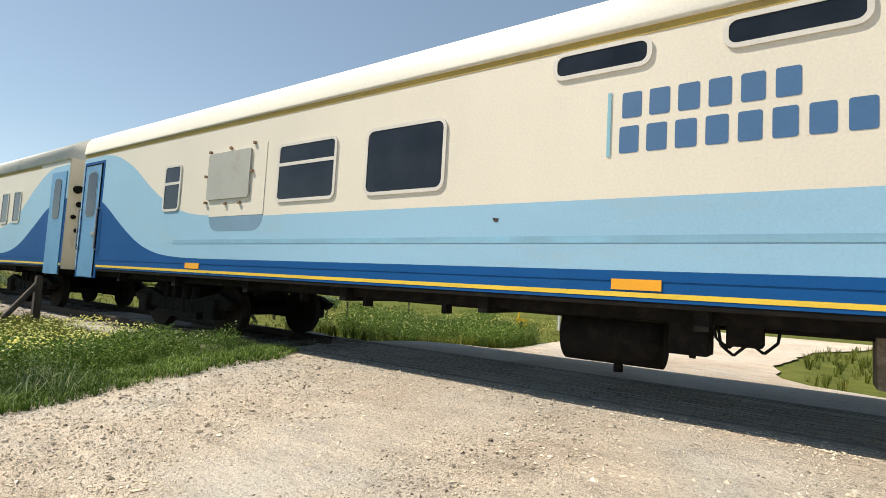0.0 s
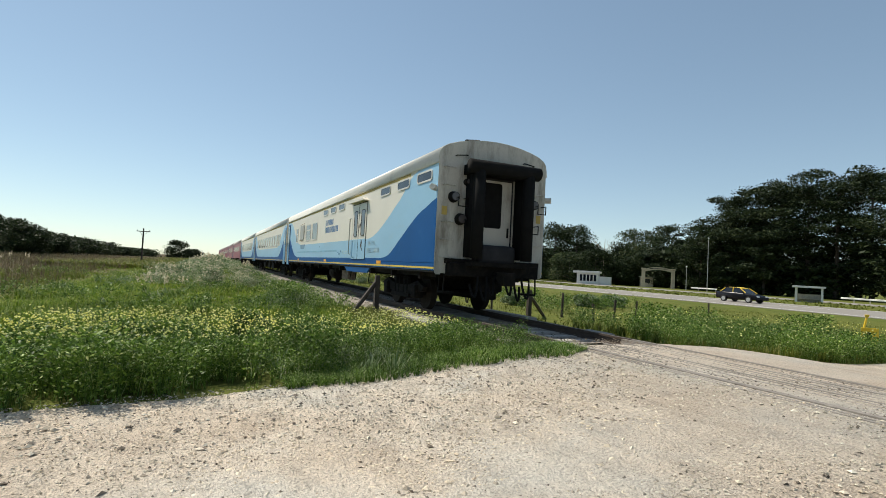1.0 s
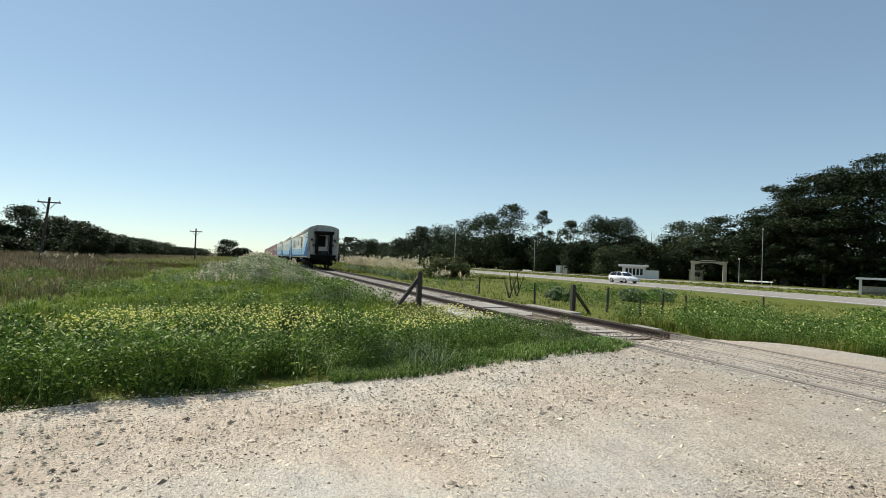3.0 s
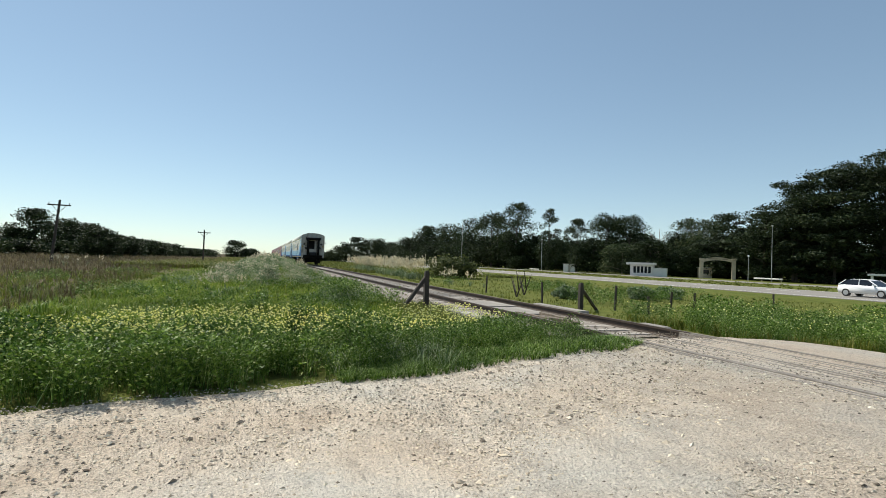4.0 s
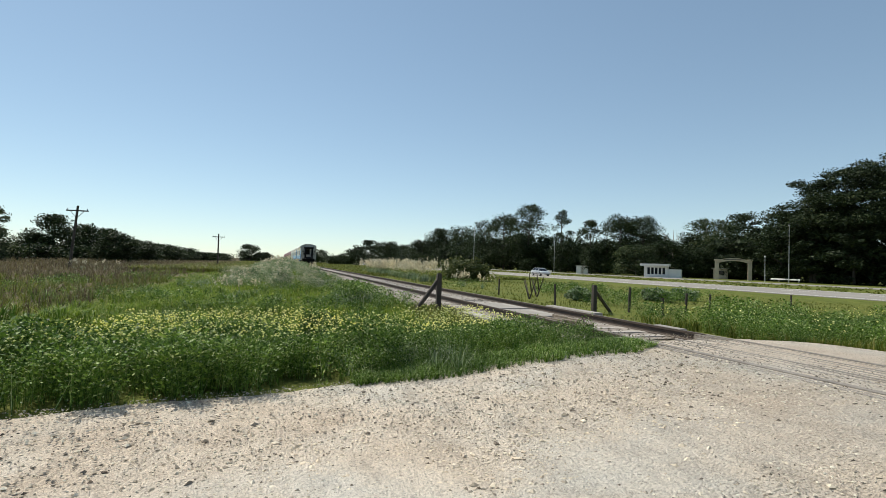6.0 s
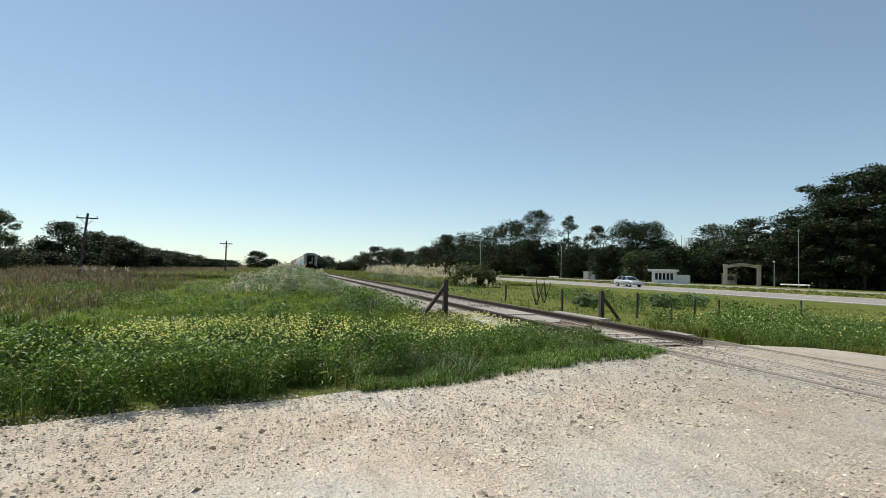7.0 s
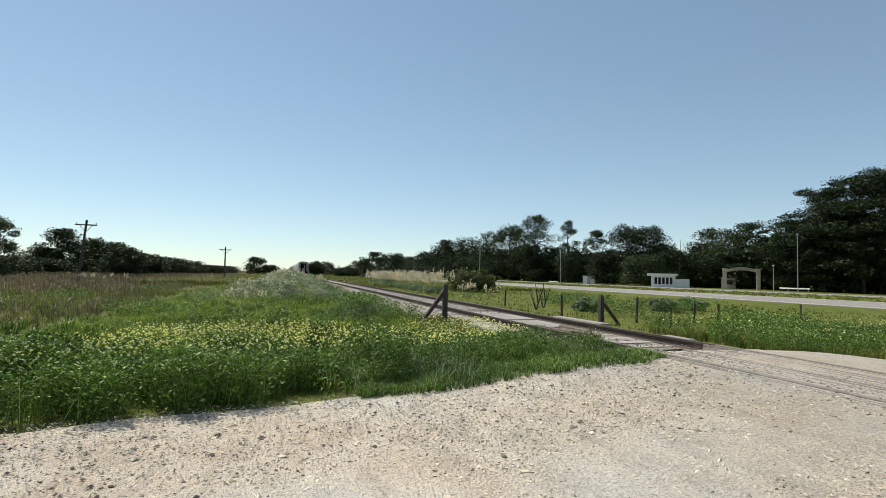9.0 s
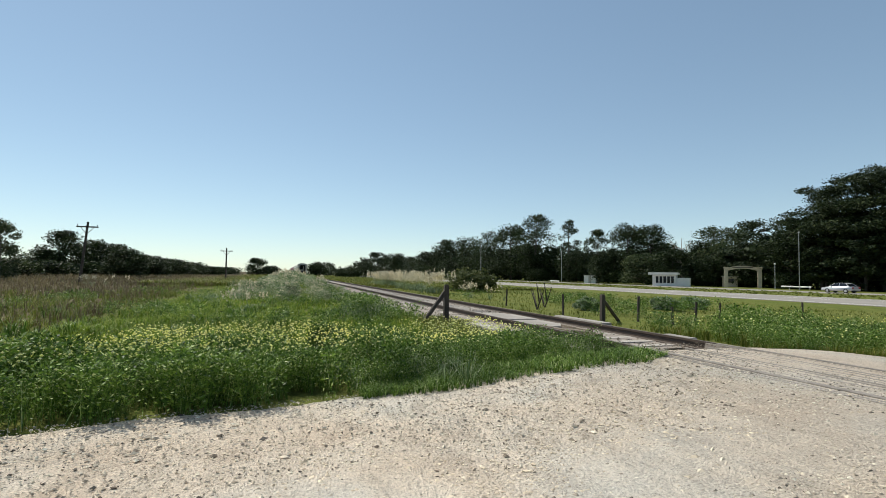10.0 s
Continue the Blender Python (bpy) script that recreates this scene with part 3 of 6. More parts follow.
def curve_through(pts, n=40):
    """A smooth line through control points in order of x."""
    xs, zs = [p[0] for p in pts], [p[1] for p in pts]
    out = []
    for x in np.linspace(xs[0], xs[-1], n):
        k = max(0, min(len(xs) - 2, int(np.searchsorted(xs, x)) - 1))
        t = (x - xs[k]) / (xs[k + 1] - xs[k])
        m0 = (zs[k + 1] - zs[max(k - 1, 0)]) / (xs[k + 1] - xs[max(k - 1, 0)]) * (xs[k + 1] - xs[k])
        m1 = (zs[min(k + 2, len(xs) - 1)] - zs[k]) / (xs[min(k + 2, len(xs) - 1)] - xs[k]) * (xs[k + 1] - xs[k])
        out.append((x, (2 * t ** 3 - 3 * t ** 2 + 1) * zs[k] + (t ** 3 - 2 * t ** 2 + t) * m0 + (-2 * t ** 3 + 3 * t ** 2) * zs[k + 1] + (t ** 3 - t ** 2) * m1))
    return out


def band(bm, top, z0, y, out):
    """Paint between z0 and a curved top line, as a skin a few millimetres proud of the side."""
    y1 = y + out if y > 0 else y - out
    a = [bm.verts.new((x, y1, z0)) for x, z in top]
    b = [bm.verts.new((x, y1, z)) for x, z in top]
    for k in range(len(top) - 1):
        bm.faces.new((a[k], a[k + 1], b[k + 1], b[k]))
    return bm


def side_plate(name, outline, mat, parent, side, y0, y1, label=""):
    ys = (y0, y1) if side > 0 else (-y1, -y0)
    return part(name, plate(bmesh.new(), outline, *ys), mat, parent, label)


def car_window(parent, x0, x1, z0, z1, side, r=0.09, bar=None, trim=TRIM, f=0.046, out=0.0):
    ys = (HW - 0.02, HW + 0.012 + out)
    ys2 = (HW - 0.02, HW + 0.020 + out)
    if side < 0:
        ys, ys2 = (-ys[1], -ys[0]), (-ys2[1], -ys2[0])
    w = part("window", plate(bmesh.new(), rounded(x0, x1, z0, z1, r), *ys), GLASS, parent, "dark tinted window pane", False)
    part("window_frame", ring_plate(bmesh.new(), rounded(x0 - f, x1 + f, z0 - f, z1 + f, r + f), rounded(x0, x1, z0, z1, r), *ys2), trim, w, "off-white rounded window frame")
    if bar:
        part("window_bar", boxed(x0, x1, ys2[0], ys2[1], bar - 0.025, bar + 0.025), trim, w)


def bogie(parent, x):
    b = new("bogie")
    b.parent = parent
    tagged(b, "black grimy two-axle bogie")
    bm = bmesh.new()
    for y in (-1.12, 1.12):
        loft(bm, [[(x + a, y + dy, z) for a, z in ((-1.75, 0.62), (-1.3, 0.78), (-0.55, 0.62), (0.55, 0.62), (1.3, 0.78), (1.75, 0.62), (1.6, 0.50), (0.6, 0.38), (-0.6, 0.38), (-1.6, 0.50))] for dy in (-0.07, 0.07)])
        for dx in (-0.5, -0.2, 0.2, 0.5):
            rod(bm, (x + dx, y, 0.35), (x + dx, y, 0.85), 0.09, 8)
        box(bm, x - 0.75, x + 0.75, y - 0.12, y + 0.12, 0.27, 0.38)
    box(bm, x - 0.3, x + 0.3, -1.1, 1.1, 0.55, 1.0)
    part("bogie_frame", bm, STEEL, b)
    for ax in (-1.2, 1.2):
        for y in (-0.84, 0.84):
            s = 1 if y > 0 else -1
            rim = [(-0.065, 0.12), (-0.065, 0.462), (0.055, 0.462), (0.06, 0.485), (0.09, 0.485), (0.09, 0.12)]
            bm = bmesh.new()
            loft(bm, [[(x + ax + rr * math.cos(a), y - dy * s, 0.462 + rr * math.sin(a)) for a in np.linspace(0, math.tau, 29)[:-1]] for dy, rr in rim])
            part("wheel", bm, WHEELSTEEL, b, "dark steel railway wheel")
        part("axle", rod(bmesh.new(), (x + ax, -1.0, 0.46), (x + ax, 1.0, 0.46), 0.08, 10), STEEL, b)
        for y in (-1.16, 1.16):
            part("axle_box", boxed(x + ax - 0.16, x + ax + 0.16, y - 0.13, y + 0.13, 0.30, 0.66, bev=0.04), STEEL, b, "black axle box")


def shell(root, length, paint, roofpaint):
    """Side walls, ends and arched roof of a car, its rear end at x = 0."""
    bm = bmesh.new()
    box(bm, 0, length, -HW, HW, 1.09, 3.735)
    body = part("body", bm, paint, root)
    bm = bmesh.new()
    lip = [(1.58, 3.70), (1.585, 3.74)] + ROOF[1:-1] + [(-1.585, 3.74), (-1.58, 3.70)]
    loft(bm, [[(x, y, z) for y, z in lip] for x in (0.0, length)])
    part("roof", bm, roofpaint, root, "white arched roof", True)
    for side in (1, -1):
        y0, y1 = (HW, HW + 0.006) if side > 0 else (-HW - 0.006, -HW)
        part("gutter_strip", boxed(1.9, length - 0.02, y0, y1, 3.625, 3.70), OCHRE if paint is CREAM else paint, root, "ochre strip under the roof edge")
    bm = boxed(0.3, length - 0.3, -1.35, 1.35, 0.92, 1.088)
    for x in np.arange(1.0, length - 1, 2.2):
        box(bm, x, x + 0.12, -1.5, 1.5, 0.86, 1.087)
    part("underframe", bm, STEEL, root, "black underframe")
    return body


def livery(root, length, light_top, dark_top):
    for side in (HW, -HW):
        part("light_blue_band", band(bmesh.new(), light_top, 1.09, side, 0.003), LIGHTBLUE, root, "sky-blue painted band")
        part("dark_blue_band", band(bmesh.new(), dark_top, 1.09, side, 0.006), DARKBLUE, root, "deep blue painted sweep")
        y0, y1 = (side, side + 0.010) if side > 0 else (side - 0.010, side)
        part("yellow_stripe", boxed(0.0, length - 1.1, y0, y1, 1.125, 1.170), YELLOW, root, "yellow sill stripe")
        y0, y1 = (side, side + 0.012) if side > 0 else (side - 0.012, side)
        part("rub_strip", boxed(0.0, length - 1.1, y0, y1, 1.275, 1.287), DARKBLUE, root)
        part("sill_black", boxed(0.0, length, min(side, side * 0.985), max(side, side * 0.985) + 0.0, 1.04, 1.088), STEEL, root)


def end_door(root, length, side):
    """Blue vestibule door by the front end."""
    x0, x1 = length - 1.10, length - 0.05
    o = [(x0, 0.88), (x1, 0.88), (x1, 3.50), (x0, 3.50)]
    side_plate("door_surround", o, DARKBLUE, root, side, HW - 0.02, HW + 0.007)
    d = side_plate("end_door", [(x0 + 0.12, 0.90), (x1 - 0.12, 0.90), (x1 - 0.12, 3.42), (x0 + 0.12, 3.42)], ENDDOOR, root, side, HW - 0.01, HW + 0.022, "blue vestibule door with a narrow pane")
    side_plate("pane_or_opening", rounded(x0 + 0.30, x1 - 0.30, 2.25, 3.25, 0.12), GLASS, d, side, HW, HW + 0.030, "narrow dark pane")
    for xx in (x0 + 0.10, x1 - 0.12):
        side_plate("door_seal", [(xx, 0.92), (xx + 0.02, 0.92), (xx + 0.02, 3.42), (xx, 3.42)], RUBBER, d, side, HW, HW + 0.026, "black rubber seal")
    side_plate("door_seal", [(x0 + 0.10, 3.41), (x1 - 0.10, 3.41), (x1 - 0.10, 3.435), (x0 + 0.10, 3.435)], RUBBER, d, side, HW, HW + 0.026)
    side_plate("pane_frame", rounded(x0 + 0.265, x1 - 0.265, 2.215, 3.285, 0.15), PATCHBLUE, d, side, HW, HW + 0.026, "dull steel pane surround")
    side_plate("door_lock", rounded(x0 + 0.20, x0 + 0.34, 1.82, 1.90, 0.02), GALV, d, side, HW, HW + 0.045, "steel lock plate")
    for xx in (x0 + 0.05, x1 - 0.05):
        yy = (HW + 0.07) * side
        part("grab_rail", tube(bmesh.new(), [(xx, HW * side, 1.5), (xx, yy, 1.52), (xx, yy, 2.4), (xx, HW * side, 2.42)], 0.016), GALV, d, "steel grab rail")


ENDDOOR = surface("door_blue_paint", (0.10, 0.28, 0.48), 0.4, spread=0.1, scale=1.2, dirt=(0.06, 0.14, 0.25), dirt_at=0.62)


def gangway(root, x, sgn, long=0.55):
    """Rubber gangway bellows round an end door."""
    g = new("gangway")
    g.parent = root
    tagged(g, "black rubber gangway bellows around an end door")
    xe = x + sgn * long
    for y in (-0.70, 0.70):
        bm = bmesh.new()
        rod(bm, (xe, y, 1.42), (xe, y, 3.62), 0.15, 16)
        box(bm, min(x, xe), max(x, xe), y - 0.10, y + 0.10, 1.45, 3.60)
        part("side_bellows", bm, RUBBER, g, "", True)
    bm = bmesh.new()
    rod(bm, (xe, -0.98, 3.62), (xe, 0.98, 3.62), 0.17, 16)
    box(bm, min(x, xe), max(x, xe), -0.88, 0.88, 3.48, 3.72)
    part("top_bellows", bm, RUBBER, g, "", True)
    part("foot_plate", boxed(min(x, xe), max(x, xe), -0.85, 0.85, 1.24, 1.34), STEEL, g)


def hoses(root, x):
    """Hanging air hoses and jumper cables at the end."""
    for y, drop, w in ((-0.75, 0.5, 0.24), (-0.5, 0.55, 0.18), (-0.25, 0.42, 0.2), (0.25, 0.45, 0.2), (0.45, 0.58, 0.22), (0.72, 0.5, 0.26)):
        bm = bmesh.new()
        pts = [(x - 0.12 - 0.10 * math.sin(a * math.pi), y + w * (a - 0.5) * (1 if y > 0 else -1), 1.0 - drop * math.sin(a * math.pi) ** 0.7) for a in np.linspace(0, 0.92, 9)]
        tube(bm, pts, 0.030, 7)
        part("air_hose", bm, RUBBER, root, "hanging black air hose")


def end_fittings(root):
    """What the rear end wall carries."""
    wall = boxed(-0.012, 0.0, -1.54, 1.54, 1.03, 3.735)
    end = part("end_wall", wall, ENDPAINT, root, "grimy cream end wall")
    prof = [(-0.012, y * 0.995, z - 0.008) for y, z in ROOF]
    bm = bmesh.new()
    loft(bm, [prof, [(0.0, b, c) for a, b, c in prof]])
    part("end_gable", bm, ENDPAINT, root, "arched gable above the end wall")
    # door; a flat dark plate behind it paints the shade of its recess
    part("recess_shade", boxed(-0.016, 0.0, -0.55, 0.55, 1.32, 3.50), PANEL, root)
    d = part("end_wall_door", boxed(-0.030, -0.014, -0.50, 0.46, 1.34, 3.42), ENDPAINT, root, "cream end door with its dark opening painted black")
    # a black plate paints the unlit interior seen through the open door
    part("pane_or_opening", plate_yz(-0.036, -0.028, rounded(-0.22, 0.50, 2.22, 3.36, 0.06)), RUBBER, d, "black plate in place of the door's dark opening")
    part("door_handle", boxed(-0.07, -0.03, -0.44, -0.40, 2.0, 2.25, bev=0.01), STEEL, d)
    bm = boxed(-0.36, -0.03, -0.52, 0.50, 1.31, 1.78, bev=0.12)
    part("folded_bellows", bm, PANEL, root, "sagging dark cloth bellows at the door's foot", True)
    for s in (1, -1):
        for y, z, r in ((1.14 * s, 2.90, 0.14), (0.93 * s, 2.37, 0.15), (0.80 * s, 3.30, 0.085)):
            bm = bmesh.new()
            rod(bm, (-0.01, y, z), (-0.17, y, z), r, 18, r * 0.82)
            lamp = part("tail_lamp", bm, STEEL, root, "round black tail lamp")
            part("lamp_lens", rod(bmesh.new(), (-0.165, y, z), (-0.18, y, z), r * 0.7, 18), LAMPGLASS, lamp)
            if r > 0.1:
                bm = bmesh.new()
                tube(bm, [(-0.01, y - 0.05, z - 0.02), (-0.24, y - 0.05, z - 0.02), (-0.24, y - 0.05, z - 0.23), (-0.24, y - 0.29, z - 0.23), (-0.24, y - 0.29, z - 0.02), (-0.01, y - 0.29, z - 0.02)], 0.013)
                part("lamp_guard", bm, STEEL, lamp)
        for z in (1.42, 1.85, 2.28, 3.18, 3.62):
            bm = tube(bmesh.new(), [(-0.01, 1.42 * s, z), (-0.09, 1.42 * s, z), (-0.09, 1.12 * s, z), (-0.01, 1.12 * s, z)], 0.014)
            part("ladder_rung", bm, ENDPAINT, root, "painted steel rung")
        part("ladder_rung", tube(bmesh.new(), [(-0.01, 1.12 * s, 3.92), (-0.09, 1.12 * s, 3.92), (-0.09, 0.82 * s, 3.96), (-0.01, 0.82 * s, 3.96)], 0.014), STEEL, root)
        bm = rod(bmesh.new(), (0.10, (HW + 0.02) * s, 3.09), (-0.04, (HW + 0.17) * s, 3.09), 0.075, 16)
        part("marker_lamp", bm, TRIM, root, "cream side marker lamp")
        if s > 0:
            bm = tube(bmesh.new(), [(0.05, 0.86, 4.18), (0.05, 0.84, 4.36), (0.05, 0.46, 4.40), (0.05, 0.42, 4.26)], 0.018)
            part("roof_hoop", bm, STEEL, root, "black roof grab hoop")
            bm = boxed(0.02, 0.5, 0.05, 0.42, 4.28, 4.40, bev=0.05)
            part("roof_vent", bm, STEEL, root, "low dark roof vent")
        part("data_plate", boxed(-0.018, -0.011, 1.36 * s - 0.07, 1.36 * s + 0.07, 2.45, 2.66), OCHRE, root, "small ochre data plate")
        part("corner_post", boxed(-0.03, 0.02, 1.44 * s - 0.05, 1.44 * s + 0.06, 1.0, 1.32), ENDPAINT, root)
    bm = boxed(-0.28, 0.1, -1.25, 1.25, 0.98, 1.30, bev=0.03)
    rod(bm, (-0.28, 0, 1.0), (-0.75, 0, 0.95), 0.13, 10)
    box(bm, -0.95, -0.62, -0.17, 0.17, 0.80, 1.12, 0.04)
    box(bm, -0.1, 0.3, -0.32, 0.32, 0.62, 1.0, 0.04)
    box(bm, -0.22, 0.0, -1.3, 1.3, 1.28, 1.40, 0.02)
    part("buffer_beam", bm, STEEL, root, "black buffer beam and coupler")
    for s in (1, -1):
        part("step", boxed(-0.1, 0.25, 1.18 * s - 0.14, 1.18 * s + 0.14, 0.55, 0.60), STEEL, root)
        bm = tube(bmesh.new(), [(0.2, 1.30 * s, 1.0), (0.2, 1.32 * s, 0.58), (-0.08, 1.32 * s, 0.58), (-0.08, 1.30 * s, 1.0)], 0.02)
        part("step_hanger", bm, STEEL, root)
    gangway(root, 0.0, -1, 0.52)
    hoses(root, -0.34)


def plate_yz(x0, x1, outline):
    bm = bmesh.new()
    a = [bm.verts.new((x0, y, z)) for y, z in outline]
    b = [bm.verts.new((x1, y, z)) for y, z in outline]
    n = len(a)
    bm.faces.new(a), bm.faces.new(b[::-1])
    for k in range(n):
        bm.faces.new((a[k], b[k], b[(k + 1) % n], a[(k + 1) % n]))
    return bm


def emblem(root, x_left, z0, height, width, count, mat, side=1):
    """The operator's name as plain blocks, one a letter; x falls from left to right on the camera's side."""
    step = width / count
    for k in range(count):
        x1 = x_left - k * step
        bm = plate(bmesh.new(), rounded(x1 - step * 0.72, x1, z0, z0 + height, 0.02, 2), HW, HW + 0.003)
        part("emblem_block", bm, mat, root)


CAR = 25.15
RUSTY = surface("rust_stained_bracket", (0.30, 0.21, 0.12), 0.85, spread=0.2, scale=8, dirt=(0.16, 0.09, 0.05), dirt_at=0.5)


def baggage_car():
    root = thing("baggage_car", trk(-11.3, D, RAIL), "cream and blue baggage carriage at the rear of the train", "train car", "train")
    shell(root, CAR, CREAM, ROOFPAINT)
    wave = curve_through([(1.35, 3.70), (1.6, 3.64), (1.98, 3.48), (2.35, 3.25), (2.75, 3.03), (3.1, 2.88), (3.5, 2.69), (3.9, 2.52), (4.3, 2.36), (4.75, 2.2), (5.25, 2.08), (5.9, 2.01), (6.6, 2.02), (7.6, 2.04)], 50)
    fr = curve_through([(17.5, 2.07), (18.4, 2.07), (19.45, 2.10), (20.5, 2.19), (21.2, 2.40), (21.9, 2.74), (22.65, 3.19), (23.3, 3.46), (23.7, 3.56), (24.1, 3.60)], 40)
    top = [(0.0, 3.70), (1.3, 3.70)] + wave + fr + [(CAR, 3.60)]
    drk = curve_through([(0.0, 2.85), (0.3, 2.78), (0.6, 2.69), (1.2, 2.52), (1.85, 2.24), (2.3, 2.02), (2.7, 1.83), (3.05, 1.65), (3.4, 1.50), (3.8, 1.41), (4.3, 1.37), (5.0, 1.37)], 40)
    drf = curve_through([(19.9, 1.37), (20.7, 1.385), (21.4, 1.44), (21.9, 1.54), (22.35, 1.69), (22.8, 1.90), (23.2, 2.11), (23.6, 2.34), (24.05, 2.56), (25.1, 2.9)], 30)
    livery(root, CAR, top, drk + drf)
    for side in (1, -1):
        for x0, x1 in ((12.60, 13.48), (10.98, 11.90), (9.40, 10.34), (3.68, 4.56), (2.02, 2.94), (0.44, 1.37)):
            car_window(root, x0 - 0.04, x1 - 0.02, 3.36, 3.565, side, 0.07)
        car_window(root, 20.83, 21.34, 2.28, 3.07, side, 0.05, bar=2.76)
        car_window(root, 16.74, 17.94, 2.30, 3.11, side, 0.06, bar=2.83)
        car_window(root, 14.88, 16.10, 2.30, 3.11, side, 0.09)
        end_door(root, CAR, side)
        # bolted cover plate; its shadow is painted as a darker blue patch, trimmed by cream
        patch = rounded(18.28, 19.78, 1.84, 2.9, 0.25)
        side_plate("shadow_patch", patch, PATCHBLUE, root, side, HW, HW + 0.005, "darker blue painted as the shadow below the cover plate")
        side_plate("shadow_patch", [(18.28, 2.09), (19.78, 2.09), (19.78, 3.24), (18.28, 3.24)], CREAM, root, side, HW, HW + 0.0075)
        cv = side_plate("cover_plate", rounded(18.66, 19.86, 2.38, 3.18, 0.03), PLATE, root, side, HW + 0.012, HW + 0.040, "grey bolted cover plate")
        for x, z in ((18.60, 3.26), (19.25, 3.24), (19.85, 3.22), (19.94, 2.80), (19.90, 2.34), (19.3, 2.30), (18.9, 2.30), (18.62, 2.80)):
            ys = (HW, HW + 0.045)
            if side < 0:
                ys = (-ys[1], -ys[0])
            part("bracket", boxed(x - 0.028, x + 0.028, *ys, z - 0.022, z + 0.022, bev=0.008), RUSTY, cv, "rusty bracket")
        # double loading door
        # the recess is not cut: a flat dark plate paints its shade round the leaves
        side_plate("recess_shade", [(6.04, 1.31), (7.92, 1.31), (7.90, 3.355), (6.04, 3.355)], PANEL, root, side, HW - 0.01, HW + 0.006)
        for x0, x1, wx in ((6.995, 7.875, (7.20, 7.60)), (6.06, 6.965, (6.22, 6.64))):
            leaf = side_plate("loading_door", [(x0, 1.33), (x1, 1.33), (x1, 3.32), (x0, 3.32)], CREAM, root, side, HW, HW + 0.022, "cream and blue loading door leaf")
            side_plate("leaf_band", [(x0, 1.33), (x1, 1.33), (x1, 2.04), (x0, 2.04)], LIGHTBLUE, leaf, side, HW, HW + 0.026, "sky-blue lower band")
            car_window(root, wx[0], wx[1], 2.16, 3.07, side, 0.07, trim=RUBBER, f=0.014, out=0.016)
        if side > 0:
            part("door_gasket", boxed(6.966, 6.994, HW, HW + 0.03, 1.33, 3.34), RUBBER, root, "black rubber door seal")
            part("door_canopy", plate(bmesh.new(), [(5.92, 3.37), (8.12, 3.40), (8.12, 3.45), (7.9, 3.47), (6.1, 3.45)], HW, HW + 0.18), CREAM, root, "rain canopy over the loading door")
            part("locking_rod", tube(bmesh.new(), [(8.12, HW, 1.5), (8.12, HW + 0.07, 1.52), (8.10, HW + 0.07, 2.84), (8.10, HW, 2.86)], 0.018), PLATE, root, "long door locking rod")
            part("grab_rail", tube(bmesh.new(), [(7.52, HW, 1.36), (7.52, HW + 0.09, 1.40), (7.52, HW + 0.09, 2.0), (7.60, HW, 2.06)], 0.016), LIGHTBLUE, root, "painted grab rail")
            chip = [(6.72, 2.55), (6.80, 2.62), (6.86, 2.58), (6.90, 2.50), (6.84, 2.44), (6.76, 2.42)]
            part("paint_chip", plate(bmesh.new(), chip, HW + 0.02, HW + 0.0265), CHIP, root, "brown patch of bare steel")
            chip = [(6.50, 2.00), (6.56, 2.02), (6.60, 1.90), (6.62, 1.80), (6.56, 1.74), (6.50, 1.66), (6.42, 1.60), (6.40, 1.68), (6.46, 1.74), (6.48, 1.84), (6.44, 1.92)]
            part("paint_chip", plate(bmesh.new(), chip, HW + 0.02, HW + 0.0295), CHIP, root, "brown patch of bare steel")
            emblem(root, 12.78, 2.83, 0.25, 1.50, 6, LETTER)
            emblem(root, 12.80, 2.49, 0.26, 2.50, 10, LETTER)
            part("emblem_bar", boxed(12.885, 12.92, HW, HW + 0.009, 2.47, 3.10), BARBLUE, root, "pale blue upright bar")
            emblem(root, 5.85, 1.53, 0.17, 1.45, 10, FADED)
            emblem(root, 5.75, 1.78, 0.15, 0.85, 6, FADED)
            sw = curve_through([(9.58, 1.68), (9.70, 1.60), (9.87, 1.47), (9.98, 1.53), (10.08, 1.58), (10.2, 1.58)], 16)
            part("bird_mark", tube(bmesh.new(), [(x, HW + 0.004, z) for x, z in sw], 0.009, 5), LETTER, root, "thin dark curved paint mark")
            part("number_bar", boxed(8.55, 9.1, HW, HW + 0.008, 1.60, 1.64), FADED, root)
            part("number_bar", boxed(8.62, 9.1, HW, HW + 0.008, 1.53, 1.565), FADED, root)
            part("number_bar", plate(bmesh.new(), [(9.15, 1.52), (9.22, 1.52), (9.32, 1.66), (9.24, 1.66)], HW, HW + 0.008), FADED, root)
            part("number_bar", plate(bmesh.new(), [(9.25, 1.52), (9.31, 1.52), (9.41, 1.66), (9.34, 1.66)], HW, HW + 0.008), FADED, root)
            # shade of a shallow pressed line along the band, put into a darker strip
            part("pressed_line_shade", boxed(10.4, 20.9, HW, HW + 0.008, 1.63, 1.70), PRESSEDSHADE, root, "shade of a pressed line, painted along the band")
            # small flat dark brown mark on the band
            part("small_dark_mark", plate(bmesh.new(), [(14.08, 1.90), (14.16, 1.91), (14.14, 1.87), (14.10, 1.86)], HW, HW + 0.008), CHIP, root)
        for x0 in (4.18, 12.38, 19.95):
            side_plate("reflector", [(x0, 1.19), (x0 + 0.45, 1.19), (x0 + 0.45, 1.29), (x0, 1.29)], ORANGE, root, side, HW, HW + 0.016, "orange reflector plate")
        side_plate("skirt", [(5.3, 1.11), (9.05, 1.11), (8.5, 0.86), (5.75, 0.86)], DARKBLUE, root, side, HW - 0.06, HW - 0.01, "blue skirt under the loading door")
